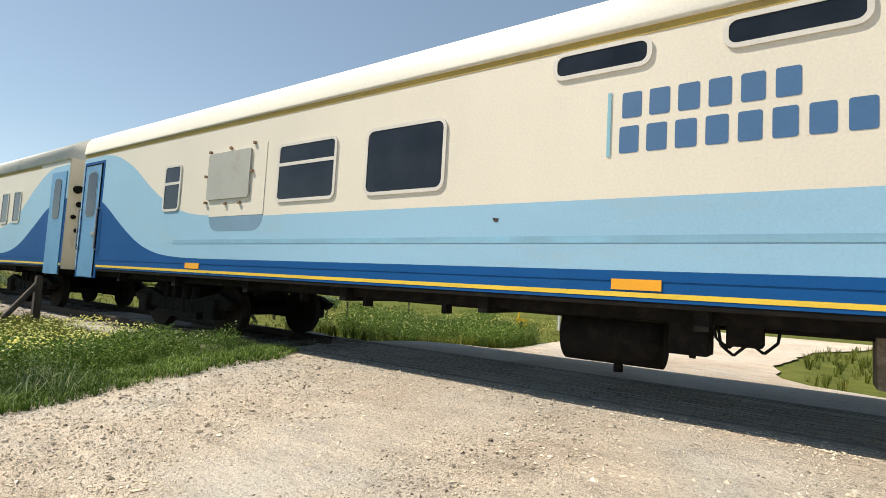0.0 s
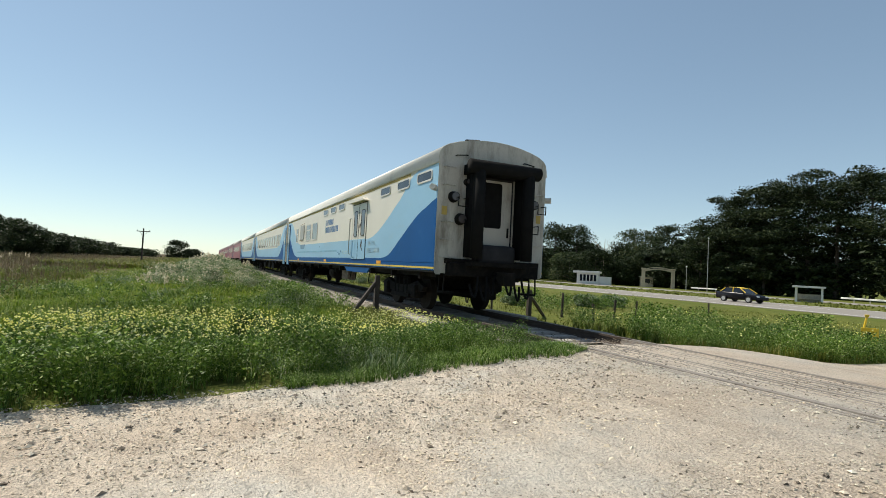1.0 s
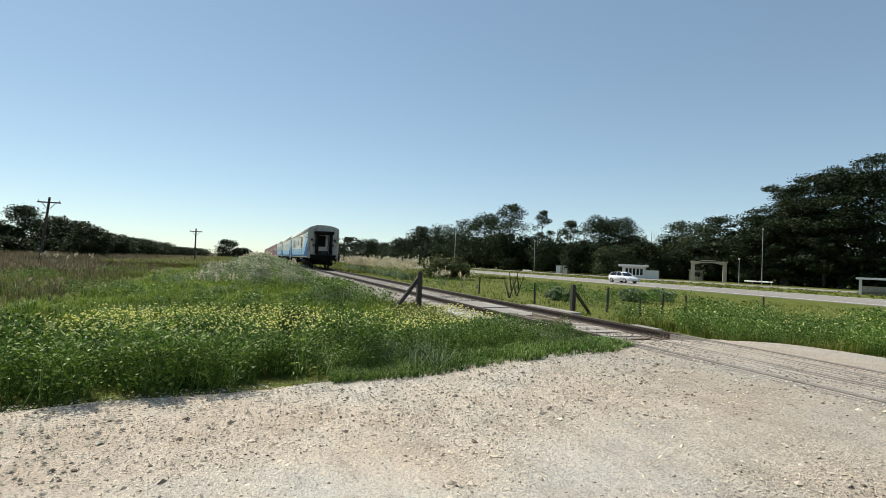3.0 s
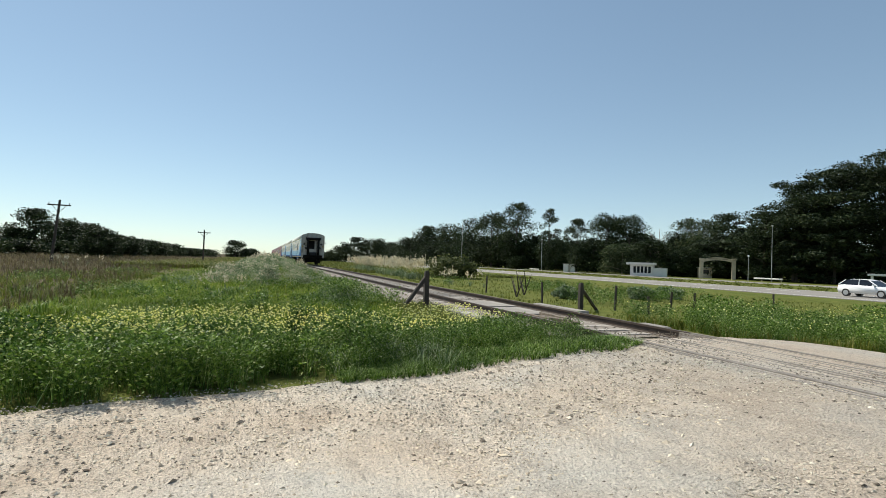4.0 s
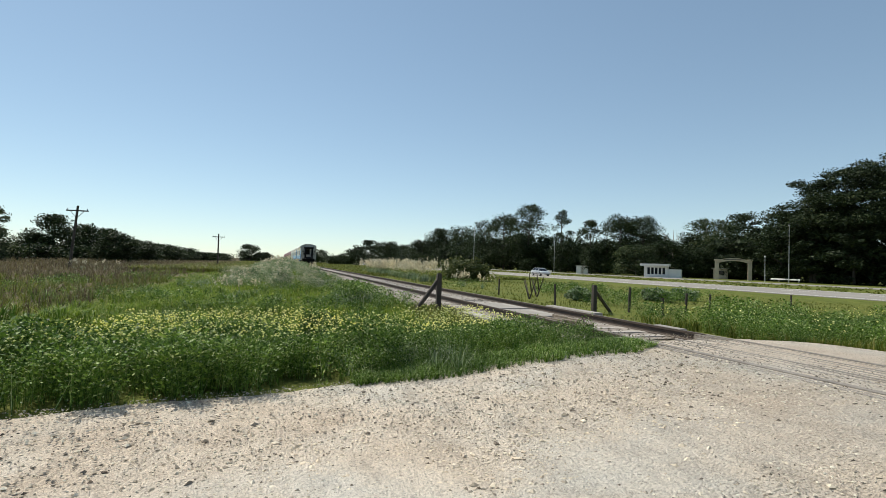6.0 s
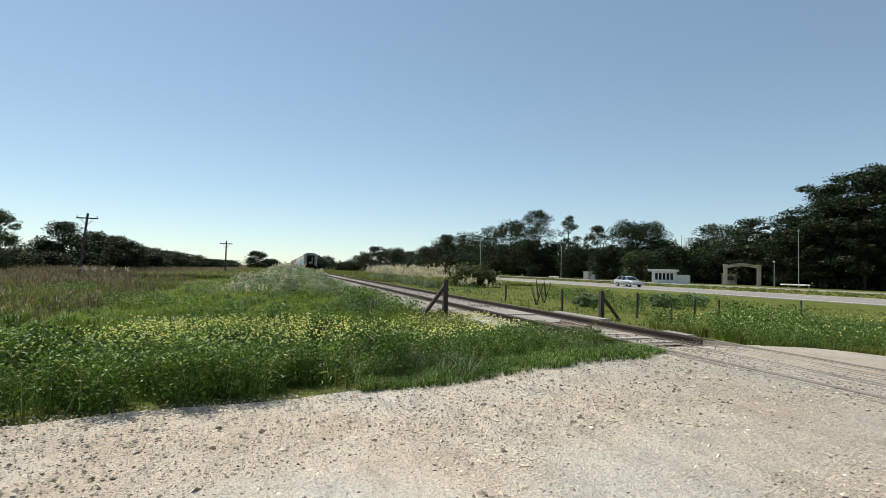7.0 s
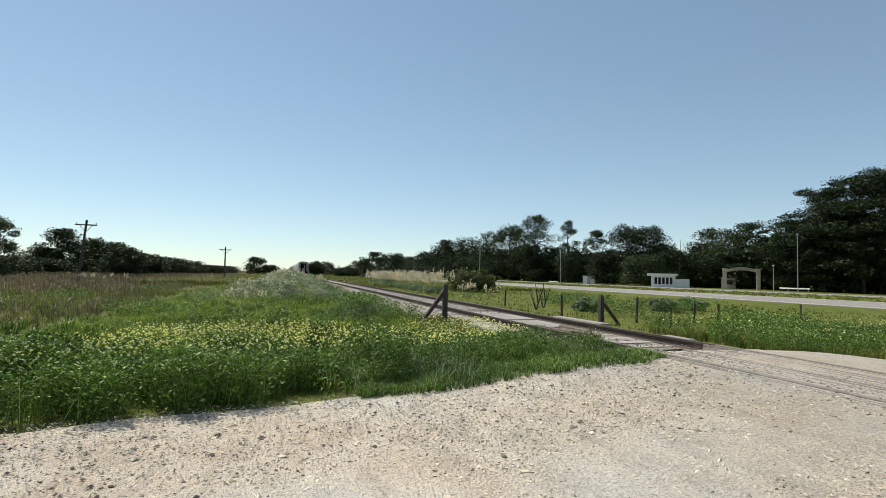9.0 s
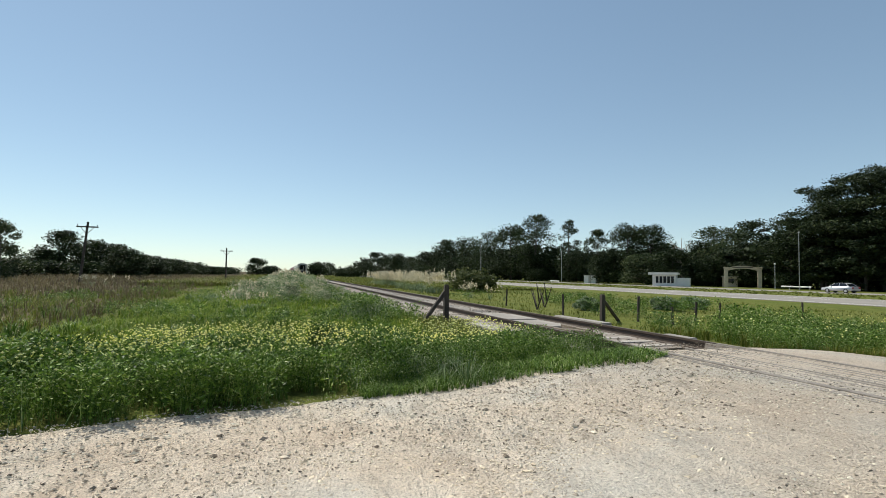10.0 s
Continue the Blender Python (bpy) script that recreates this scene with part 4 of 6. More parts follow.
    for x in (3.2, 21.2):
        bogie(root, x)
    # gear below the floor
    bm = rod(bmesh.new(), (12.5, 0.85, 0.70), (13.5, 0.85, 0.70), 0.29, 20)
    rod(bm, (12.95, 0.85, 0.45), (12.95, 0.85, 0.33), 0.05, 8)
    part("air_tank", bm, STEEL, root, "round black air tank", True)
    bm = boxed(9.82, 10.86, 0.80, 1.16, 0.50, 1.0, bev=0.03)
    bx = part("battery_box", bm, RUSTBOX, root, "dirty brown equipment box")
    part("latch", boxed(10.15, 10.33, 1.16, 1.18, 0.74, 0.82), RUSTBOX, bx)
    part("equipment_box", boxed(11.62, 11.90, 0.95, 1.25, 0.74, 0.99, bev=0.02), STEEL, root)
    for x, dz in ((11.98, 0.66), (12.02, 0.72), (11.75, 0.70)):
        part("cable", tube(bmesh.new(), [(x, 1.2, 0.98), (x - 0.04, 1.22, dz + 0.08), (x - 0.14, 1.22, dz), (x - 0.24, 1.20, dz + 0.1), (x - 0.26, 1.15, 0.95)], 0.014), RUBBER, root, "black hanging cable")
    part("drain_cock", rod(bmesh.new(), (12.2, 1.05, 0.66), (12.2, 1.05, 0.58), 0.03, 8), STEEL, root)
    for x in (14.9, 16.2, 17.5, 18.6):
        part("pipe_hanger", boxed(x - 0.03, x + 0.03, 1.20, 1.34, 0.80, 0.94), STEEL, root)
    part("equipment_box", boxed(12.04, 12.38, 0.9, 1.25, 0.62, 0.99, bev=0.02), STEEL, root)
    for x in (8.4, 5.9):
        part("foot_loop", tube(bmesh.new(), [(x, 1.38, 0.9), (x, 1.42, 0.55), (x - 0.75, 1.42, 0.55), (x - 0.75, 1.38, 0.9)], 0.016), STEEL, root, "hanging step loop")
    bm = tube(bmesh.new(), [(5.0, 1.0, 0.93), (12.0, 1.05, 0.90), (19.0, 1.0, 0.93)], 0.035)
    for x in np.arange(11, 19, 0.9):
        tube(bm, [(x, 1.3, 1.0), (x + 0.1, 1.32, 0.90), (x + 0.25, 1.3, 1.0)], 0.012)
    part("brake_pipe", bm, STEEL, root)
    end_fittings(root)
    gangway(root, CAR, 1, 0.4)
    return root


BARBLUE = surface("bar_blue", (0.20, 0.42, 0.52), 0.5, spread=0.05)
PRESSEDSHADE = surface("pressed_band_shade", (0.19, 0.37, 0.50), 0.5, spread=0.16, scale=1.2, dirt=(0.22, 0.48, 0.66), dirt_at=0.55, stretch=(0.5, 1, 1))


def passenger_car(label, paint, blue, back):
    root = thing("passenger_car", trk(-11.3 + back, D, RAIL), label, "train car", "train")
    shell(root, CAR, paint, ROOFPAINT if blue else MAROONROOF)
    if blue:
        top = curve_through([(0, 3.58), (1.2, 3.52), (2.2, 3.1), (3.2, 2.5), (4.3, 2.15), (5.6, 2.07)], 24) + curve_through([(19.5, 2.07), (20.5, 2.19), (21.9, 2.74), (22.65, 3.19), (23.7, 3.56), (25.15, 3.6)], 24)
        drk = curve_through([(0, 2.75), (1.1, 2.55), (2.0, 2.1), (3.0, 1.62), (4.0, 1.4), (5.5, 1.37)], 24) + curve_through([(20.7, 1.385), (21.9, 1.54), (22.8, 1.9), (24.05, 2.56), (25.15, 2.9)], 24)
        livery(root, CAR, top, drk)
    for side in (1, -1):
        for k in range(9):
            x = 5.2 + 1.72 * k
            car_window(root, x, x + 1.15, 2.26, 3.08, side, 0.08, trim=TRIM if blue else MAROON)
        for x in (3.2, 4.2, 21.1):
            car_window(root, x, x + 0.5, 2.26, 3.08, side, 0.06, trim=TRIM if blue else MAROON)
        end_door(root, CAR, side)
        d = side_plate("end_door", [(0.12, 0.90), (1.02, 0.90), (1.02, 3.42), (0.12, 3.42)], ENDDOOR if blue else MAROON, root, side, HW - 0.01, HW + 0.022, "vestibule door with a narrow pane")
        side_plate("pane_or_opening", rounded(0.36, 0.78, 2.25, 3.25, 0.12), GLASS, d, side, HW, HW + 0.030)
    for x in (3.2, 21.9):
        bogie(root, x)
    for x in (8.0, 11.0, 14.5):
        part("equipment_box", boxed(x, x + 1.4, 0.6, 1.35, 0.45, 0.95, bev=0.03), STEEL, root)
    for x in (1.2, 22.2):
        part("roof_unit", boxed(x, x + 1.6, -0.75, 0.75, 4.35, 4.56, bev=0.06), PLATE, root, "grey roof ventilation box")
    wall = boxed(-0.012, 0.0, -1.54, 1.54, 1.03, 3.73)
    part("end_wall", wall, CREAM if blue else MAROON, root)
    for y, z, r in ((1.36, 2.98, 0.10), (1.30, 2.62, 0.07), (1.40, 2.30, 0.055), (1.30, 1.98, 0.06), (1.22, 1.62, 0.05)):
        part("jumper_socket", rod(bmesh.new(), (-0.012, y, z), (-0.012 - 1.4 * r, y, z), r, 12, r * 0.85), RUBBER, root, "black cable socket on the end wall")
    part("end_handrail", tube(bmesh.new(), [(-0.012, 1.18, 1.5), (-0.08, 1.18, 1.54), (-0.08, 1.18, 3.1), (-0.012, 1.18, 3.14)], 0.016), STEEL, root)
    gangway(root, 0.0, -1, 0.4)
    gangway(root, CAR, 1, 0.4)
    return root


MAROONROOF = surface("dull_roof_paint", (0.42, 0.36, 0.34), 0.6, spread=0.1)
TRAIN = [baggage_car()]
PITCH = CAR + 0.85
blue_car = passenger_car("cream and sky-blue passenger carriage", CREAM, True, PITCH)
TRAIN.append(blue_car)
TRAIN.append(copy_thing(blue_car, trk(-11.3 + 2 * PITCH, D, RAIL)))
red_car = passenger_car("dusty maroon passenger carriage", MAROON, False, 3 * PITCH)
TRAIN.append(red_car)
for n_car in range(4, 9):
    TRAIN.append(copy_thing(red_car, trk(-11.3 + n_car * PITCH, D, RAIL)))


# ---- posts, signs and roadside things ----
def lift(s, o):
    return float(terrain(s, o)) - 0.03


def braced_post(s, o, h, bs, bo, label):
    """A thick timber post with a slanting brace whose foot stands at (bs, bo)."""
    t = thing("braced_post", trk(s, o, lift(s, o)), label, "post", "posts at the crossing")
    bm = bmesh.new()
    loft(bm, [[(a * w, b * w, z) for a, b in ((-1, -1), (1, -1), (1, 1), (-1, 1))] for z, w in ((-0.25, 0.072), (0.4, 0.068), (h - 0.06, 0.064), (h, 0.05))])
    part("post", bm, DARKWOOD, t)
    top, foot = Vector((0, 0, h - 0.16)), Vector((bs - s, -(bo - o), -0.1))
    bm = rod(bmesh.new(), top, foot, 0.062, 6)
    part("brace", bm, DARKWOOD, t)


def fence_post(s, o, h, lean):
    bm = bmesh.new()
    loft(bm, [[(0.045 * math.cos(a) + lean * z, 0.045 * math.sin(a), z) for a in np.linspace(0, math.tau, 7)[:-1]] for z in (-0.15, 0.4 * h, h)])
    solid("fence_post", bm, DARKWOOD, trk(s, o, lift(s, o)), "thin dark wooden fence post in the grass", "fence post", "fence posts")


def pole(s, o, h, lean, label):
    t = thing("utility_pole", trk(s, o, -0.1), label, "utility pole", "utility poles")
    bm = rod(bmesh.new(), (0, 0, 0), (-lean * h * 0.2, lean * h, h), 0.14, 10, 0.10)
    part("pole", bm, DARKWOOD, t)
    tx, ty = -lean * h * 0.2, lean * h
    part("crossarm", boxed(tx - 0.05, tx + 0.05, ty * 0.93 - 0.95, ty * 0.93 + 0.95, h - 0.55, h - 0.43), DARKWOOD, t)
    for y in (-0.6, 0.6):
        part("arm_brace", rod(bmesh.new(), (tx, ty * 0.93 + y, h - 0.5), (tx, ty * 0.85, h - 1.25), 0.025, 6), DARKWOOD, t)
    for y in (-0.85, 0.0, 0.85):
        part("insulator", rod(bmesh.new(), (tx, ty * 0.93 + y, h - 0.45), (tx, ty * 0.93 + y, h - 0.25 + 0.2 * (y == 0)), 0.045, 8, 0.03), GALV, t)


def crossbuck():
    t = thing("crossing_sign", trk(9.1, 21.9, 0.0), "white wooden crossbuck sign on a tall post", "crossing sign")
    part("post", boxed(-0.06, 0.06, -0.06, 0.06, -0.1, 2.35, bev=0.012), WHITEWASH, t)
    for a in (25, -25):
        bm = boxed(-0.03, 0.03, -1.4, 1.4, -0.09, 0.09)
        bm.transform(Matrix.Translation((-0.08 - (0.05 if a > 0 else 0), 0, 1.62)) @ Matrix.Rotation(radians(-62), 4, "Z") @ Matrix.Rotation(radians(a), 4, "X"))
        arm = part("sign_arm", bm, WHITEWASH, t, "white painted arm")
    return t


def yellow_marker():
    t = thing("yellow_sign", trk(9.4, 18.9, -0.12, -62) @ Matrix.Scale(0.72, 4), "yellow board with a black mark and a leaning yellow stake", "sign")
    bm = boxed(-0.02, 0.02, -0.30, 0.30, 0.10, 0.80, bev=0.01)
    b = part("board", bm, SIGNYELLOW, t)
    o = [(-0.02, 0.16), (0.13, 0.18), (0.14, 0.45), (0.03, 0.66), (-0.08, 0.60), (-0.02, 0.48), (0.04, 0.40)]
    part("black_mark", plate_yz(-0.027, -0.021, o), RUBBER, b, "black painted mark")
    bm = rod(bmesh.new(), (0, 0.36, -0.1), (0.05, 0.10, 1.28), 0.045, 8)
    st = part("stake", bm, SIGNYELLOW, t)
    part("cap", boxed(-0.02, 0.12, 0.02, 0.18, 1.26, 1.36, bev=0.01), SIGNYELLOW, st)
    return t


def shelter():
    t = thing("bus_shelter", trk(41.0, 69.0, -0.2, 30), "open concrete bus shelter with a flat white roof", "bus shelter")
    part("roof", boxed(-1.7, 1.7, -1.0, 1.0, 1.78, 2.02, bev=0.02), WHITEWASH, t)
    for x in (-1.35, 1.3):
        part("pillar", boxed(x - 0.12, x + 0.12, 0.55, 0.8, -0.1, 1.8), WHITEWASH, t)
        part("pillar", boxed(x - 0.12, x + 0.12, -0.8, -0.55, -0.1, 1.8), CONCRETE, t)
    part("back_wall", boxed(-1.5, 1.5, -0.9, -0.8, -0.1, 1.0), CONCRETE, t)
    part("bench", boxed(-1.2, 1.2, -0.75, -0.3, 0.35, 0.45), CONCRETE, t)


def guard_rail(s0, s1, o, label):
    t = thing("guardrail", trk(s0, o, -0.22), label, "guardrail", "guardrails")
    L = s1 - s0
    bm = bmesh.new()
    loft(bm, [[(x, y, z) for y, z in ((0.05, 0.45), (0.09, 0.52), (0.05, 0.58), (0.09, 0.64), (0.05, 0.71), (0.02, 0.71), (0.02, 0.45))] for x in (0, L)])
    part("beam", bm, WHITEWASH, t)
    for x in np.arange(0.3, L, 2.0):
        part("post", boxed(x - 0.06, x + 0.06, -0.06, 0.02, -0.1, 0.70), CONCRETE, t)


def arch():
    t = thing("entrance_arch", trk(88.0, 93.3, -0.2, 46), "tan stucco entrance arch with a shallow curved lintel", "arch")
    for x in (-3.1, 3.1):
        part("pillar", boxed(x - 0.38, x + 0.38, -0.4, 0.4, -0.1, 4.1, bev=0.03), STUCCO, t)
        part("cap", boxed(x - 0.52, x + 0.52, -0.5, 0.5, 4.1, 4.4, bev=0.03), STUCCO, t)
    prof = [(x, 4.05 + 0.62 * (1 - (x / 3.2) ** 2)) for x in np.linspace(-3.2, 3.2, 15)]
    bm = plate(bmesh.new(), prof + [(x, z - 0.62) for x, z in prof[::-1]], -0.3, 0.3)
    part("lintel", bm, STUCCO, t)
    part("lintel_bars", boxed(-1.9, 1.9, 0.3, 0.32, 4.25, 4.38), BARK, t)
    t2 = thing("low_gatehouse", trk(96.0, 98.0, -0.2, 46), "small pale gatehouse behind the arch", "gatehouse")
    part("wall", boxed(-1.5, 1.5, -1.2, 1.2, -0.1, 2.3), STUCCO, t2)
    part("roof", boxed(-1.8, 1.8, -1.5, 1.5, 2.3, 2.5), CONCRETE, t2)
    part("window", boxed(-0.8, 0.8, 1.2, 1.23, 1.0, 1.9), GLASS, t2)


def kiosk():
    t = thing("kiosk", trk(99.8, 83.5, -0.2, 44), "white kiosk with tall windows and an overhanging flat roof", "kiosk")
    part("body", boxed(-2.4, 2.6, -1.5, 1.5, -0.1, 2.55), WHITEWASH, t)
    part("roof", boxed(-2.8, 3.4, -2.0, 2.3, 2.55, 3.05, bev=0.03), WHITEWASH, t, "white overhanging roof slab")
    for x in (-1.6, -0.8, 0.0, 0.8, 1.6):
        w = part("window", boxed(x - 0.28, x + 0.28, 1.49, 1.53, 0.7, 2.2), GLASS, t)
        part("window_frame", boxed(x + 0.30, x + 0.40, 1.49, 1.57, 0.2, 2.4), WHITEWASH, w)
    part("side_wall", boxed(-5.2, -2.4, -1.3, 1.2, -0.1, 1.9), WHITEWASH, t, "low white annexe")
    t = thing("white_booth", trk(133.0, 85.5, -0.2, 40), "small white hut before the trees", "hut")
    part("wall", boxed(-1.7, 1.7, -1.4, 1.4, -0.1, 2.2), WHITEWASH, t)
    part("roof", boxed(-1.9, 1.9, -1.6, 1.6, 2.2, 2.35), CONCRETE, t)
    part("door", boxed(-0.4, 0.4, 1.4, 1.43, 0, 1.95), CONCRETE, t)


def street_lamp(s, o, h, arm, label):
    t = thing("street_lamp", trk(s, o, -0.2), label, "street lamp", "street lamps")
    part("column", rod(bmesh.new(), (0, 0, -0.1), (0, 0, h * 0.9), 0.085, 10, 0.05), GALV, t)
    if arm:
        pts = [(arm * k * k * 0.35 - arm * 0.0, -arm * k * 1.0, h * 0.9 + (h * 0.1) * math.sin(k * math.pi / 2)) for k in np.linspace(0, 1, 7)]
        part("arm", tube(bmesh.new(), pts, 0.05), GALV, t)
        x, y, z = pts[-1]
        part("lantern", boxed(x - 0.15, x + 0.15, y - 0.6, y + 0.1, z - 0.08, z + 0.06, bev=0.03), GALV, t)
    else:
        part("lantern", boxed(-0.13, 0.13, -0.13, 0.13, h * 0.9, h * 0.9 + 0.30, bev=0.05), CLEARLAMP if h < 6 else GALV, t)


braced_post(14.58, 4.55, 1.12, 14.35, 3.70, "dark weathered timber post with a slanting brace in the weeds")
braced_post(15.68, 10.52, 1.0, 16.66, 11.93, "dark weathered timber post with a brace beyond the rails")
for s, o, h, lean in ((16.2, 12.35, 0.95, -0.04), (14.5, 12.4, 0.68, 0.02), (15.9, 14.6, 0.78, -0.10), (16.9, 16.75, 0.72, 0.0), (19.5, 11.2, 0.9, 0.05), (26.0, 11.5, 0.9, -0.06), (17.6, 22.0, 0.8, 0.03)):
    fence_post(s, o, h, lean)
pole(60.0, -19.2, 6.4, -0.075, "leaning wooden utility pole with a crossarm in the field")
pole(95.0, -9.2, 5.6, 0.0, "slim wooden utility pole with a crossarm beside the railway")
crossbuck()
yellow_marker()
shelter()
guard_rail(30.0, 46.0, 85.0, "white guardrail before dark pines")
guard_rail(71.5, 77.5, 91.5, "short white guardrail near the arch")
guard_rail(124.0, 129.0, 70.0, "short white guardrail beside the median")
guard_rail(140.0, 185.0, 58.5, "white guardrail along the carriageway")
arch()
kiosk()
street_lamp(147.0, 56.6, 15.0, 4.6, "tall grey street lamp with a curved arm beside the road")
street_lamp(206.0, 57.6, 15.2, 4.6, "tall grey street lamp with a curved arm beside the road")
street_lamp(126.0, 71.8, 9.4, 0.0, "plain grey lamp post before the trees")
street_lamp(73.2, 90.8, 11.6, 0.0, "tall slim lamp mast before dark pines")
street_lamp(77.0, 89.4, 5.2, 0.0, "short lamp post with a white lantern near the arch")


# ---- vehicles ----
def wheel(parent, x, y):
    w = new("wheel")
    w.parent = parent
    w.matrix_basis = pose(x, y, 0.31)
    s = 1 if y > 0 else -1
    part("tyre", rod(bmesh.new(), (0, -0.10, 0), (0, 0.10, 0), 0.31, 20), TYRE, w)
    part("rim", rod(bmesh.new(), (0, 0.085 * s, 0), (0, 0.112 * s, 0), 0.20, 16), GALV, w)


def motor_car(name, label, paint, roof_paint, s, o, hatch=False):
    """A saloon or hatchback, nose towards +x."""
    t = thing(name, trk(s, o, -0.14), label, "car", "cars on the road")
    tail = -2.15 if not hatch else -1.95
    prof = [(2.15, 0.30), (2.2, 0.52), (2.1, 0.68), (1.1, 0.88), (0.95, 0.92), (-1.45, 0.95), (tail + 0.05, 0.92), (tail - 0.03, 0.62), (tail + 0.05, 0.30), (0, 0.24)]
    bm = bmesh.new()
    loft(bm, [[(x, y, z if abs(y) < 0.8 else 0.3 + (z - 0.3) * 0.94) for x, z in prof] for y in (-0.86, -0.78, 0.78, 0.86)])
    part("body", bm, paint, t, "", True)
    back = -1.95 if hatch else -1.75
    cab = [(1.05, 0.90), (0.30, 1.36), (-0.2, 1.43), (-0.9, 1.42), (back + 0.55, 1.34), (back, 0.92)]
    bm = bmesh.new()
    loft(bm, [[(x, y * (1 - 0.16 * max(0, (z - 0.9) / 0.5)), z) for x, z in cab] for y in (-0.80, 0.80)])
    part("windows", bm, GLASS, t, "dark glazed cabin")
    rp = [(0.36, 1.355), (-0.2, 1.45), (-0.9, 1.44), (back + 0.48, 1.345)]
    bm = bmesh.new()
    loft(bm, [[(x, y, z - 0.03 * (abs(y) > 0.6)) for x, z in rp] + [(x, y, z - 0.05) for x, z in rp[::-1]] for y in (-0.68, -0.5, 0.5, 0.68)])
    part("roof", bm, roof_paint, t)
    for y in (-1, 1):
        for a, b in (((1.02, 0.92), (0.32, 1.36)), ((-0.35, 0.93), (-0.38, 1.42)), ((back + 0.02, 0.94), (back + 0.52, 1.35))):
            bm = rod(bmesh.new(), (a[0], y * 0.80, a[1]), (b[0], y * 0.67, b[1]), 0.04, 6)
            part("roof_pillar", bm, roof_paint, t)
        part("headlight", boxed(2.02, 2.17, y * 0.62 - 0.18, y * 0.62 + 0.18, 0.56, 0.70, bev=0.02), CLEARLAMP, t)
        part("tail_light", boxed(tail - 0.05, tail + 0.08, y * 0.66 - 0.15, y * 0.66 + 0.15, 0.66, 0.84, bev=0.02), REDGLASS, t)
        part("wing_mirror", boxed(0.72, 0.85, y * 0.92 - 0.08, y * 0.92 + 0.08, 0.93, 1.05, bev=0.02), paint, t)
        for x in (1.32, -1.3):
            wheel(t, x, y * 0.78)
    return t


TAXI = motor_car("taxi", "black taxi with a yellow roof driving on the road", BLACKCAR, TAXIYELLOW, 49, 37.0)
SALOON = motor_car("silver_saloon", "silver saloon driving on the near carriageway", SILVER, SILVER, 198, 37.6)
WHITE = motor_car("white_hatchback", "white hatchback driving on the near carriageway", WHITECAR, WHITECAR, 119, 38.6, True)
FOLLOW = motor_car("white_car", "white car approaching far along the road", WHITECAR, WHITECAR, 330, 38.0)
OPPOSITE = motor_car("silver_car", "silver saloon on the far carriageway", SILVER, SILVER, -150, 77.0)


# ---- plants ----
def tuft(n, h, fan, w, droop, seed):
    """Grass blades from one root: three triangles a blade."""
    r = np.random.default_rng(seed)
    vs, fs = [], []
    for k in range(n):
        a = r.uniform(0, math.tau)
        d = np.array([math.cos(a), math.sin(a), 0])
        q = np.array([-d[1], d[0], 0]) * w * r.uniform(0.6, 1.2)
        hh = h * r.uniform(0.55, 1.0)
        b = d * fan * 0.25 * r.random()
        mid = b + d * fan * 0.35 * r.random() + np.array([0, 0, hh * 0.6])
        tip = mid + d * fan * r.uniform(0.3, 1.0) + np.array([0, 0, hh * (0.4 - droop * r.random())])
        i = len(vs)
        vs += [b - q, b + q, mid - q * 0.8, mid + q * 0.8, tip]
        fs += [(i, i + 1, i + 3), (i, i + 3, i + 2), (i + 2, i + 3, i + 4)]
    return np.array(vs), np.array(fs)


def herb(n, h, wide, leaf, seed):
    """A leafy weed: short stems carrying small pointed leaves."""
    r = np.random.default_rng(seed)
    vs, fs = [], []
    for k in range(n):
        z = h * r.uniform(0.02, 1.0) ** 0.62
        a = r.uniform(0, math.tau)
        rad = wide * r.uniform(0.1, 1.0) * (0.55 + 0.5 * math.sin(math.pi * min(1, z / h)))
        c = np.array([math.cos(a) * rad, math.sin(a) * rad, z])
        d = np.array([math.cos(a + r.normal(0, 0.7)), math.sin(a + r.normal(0, 0.7)), r.normal(0.35, 0.5)])
        d /= np.linalg.norm(d)
        q = np.cross(d, r.normal(size=3))
        q /= np.linalg.norm(q)
        L = leaf * r.uniform(0.6, 1.3)
        i = len(vs)
        vs += [c, c + d * L * 0.5 + q * L * 0.22, c + d * L, c + d * L * 0.5 - q * L * 0.22]
        fs += [(i, i + 1, i + 2), (i, i + 2, i + 3)]
    for k in range(3):
        a = r.uniform(0, math.tau)
        t = np.array([math.cos(a), math.sin(a), 0]) * wide * 0.6
        i = len(vs)
        vs += [np.array([0.004, 0, 0]), np.array([-0.004, 0.004, 0]), t + np.array([0, 0, h])]
        fs += [(i, i + 1, i + 2)]
    return np.array(vs), np.array(fs)


def templates(make, count, *args):
    out = [make(*args, seed) for seed in range(count)]
    return [v for v, f in out], [f for v, f in out]


def on_ground(s, o, dz=-0.02):
    return np.stack([s, -o, terrain(s, o) + dz], -1)


def grow(name, kit, s, o, size, mat, label, category, tilt=0.12, dz=-0.02):
    ob = spread(name, kit[0], kit[1], on_ground(s, o, dz), size, mat, TRK, tilt)
    return tagged(ob, label, category, kind="stuff")


def off_gravel(s, o, margin=0.0):
    lo, hi = gravel_edges(o)
    return (s > hi + margin) | (s < lo - margin)


def off_track(s, o):
    return (np.abs(o - D) > np.where((s < 12.5) & (o < D), 1.15, 1.75)) | (s < 7.0)


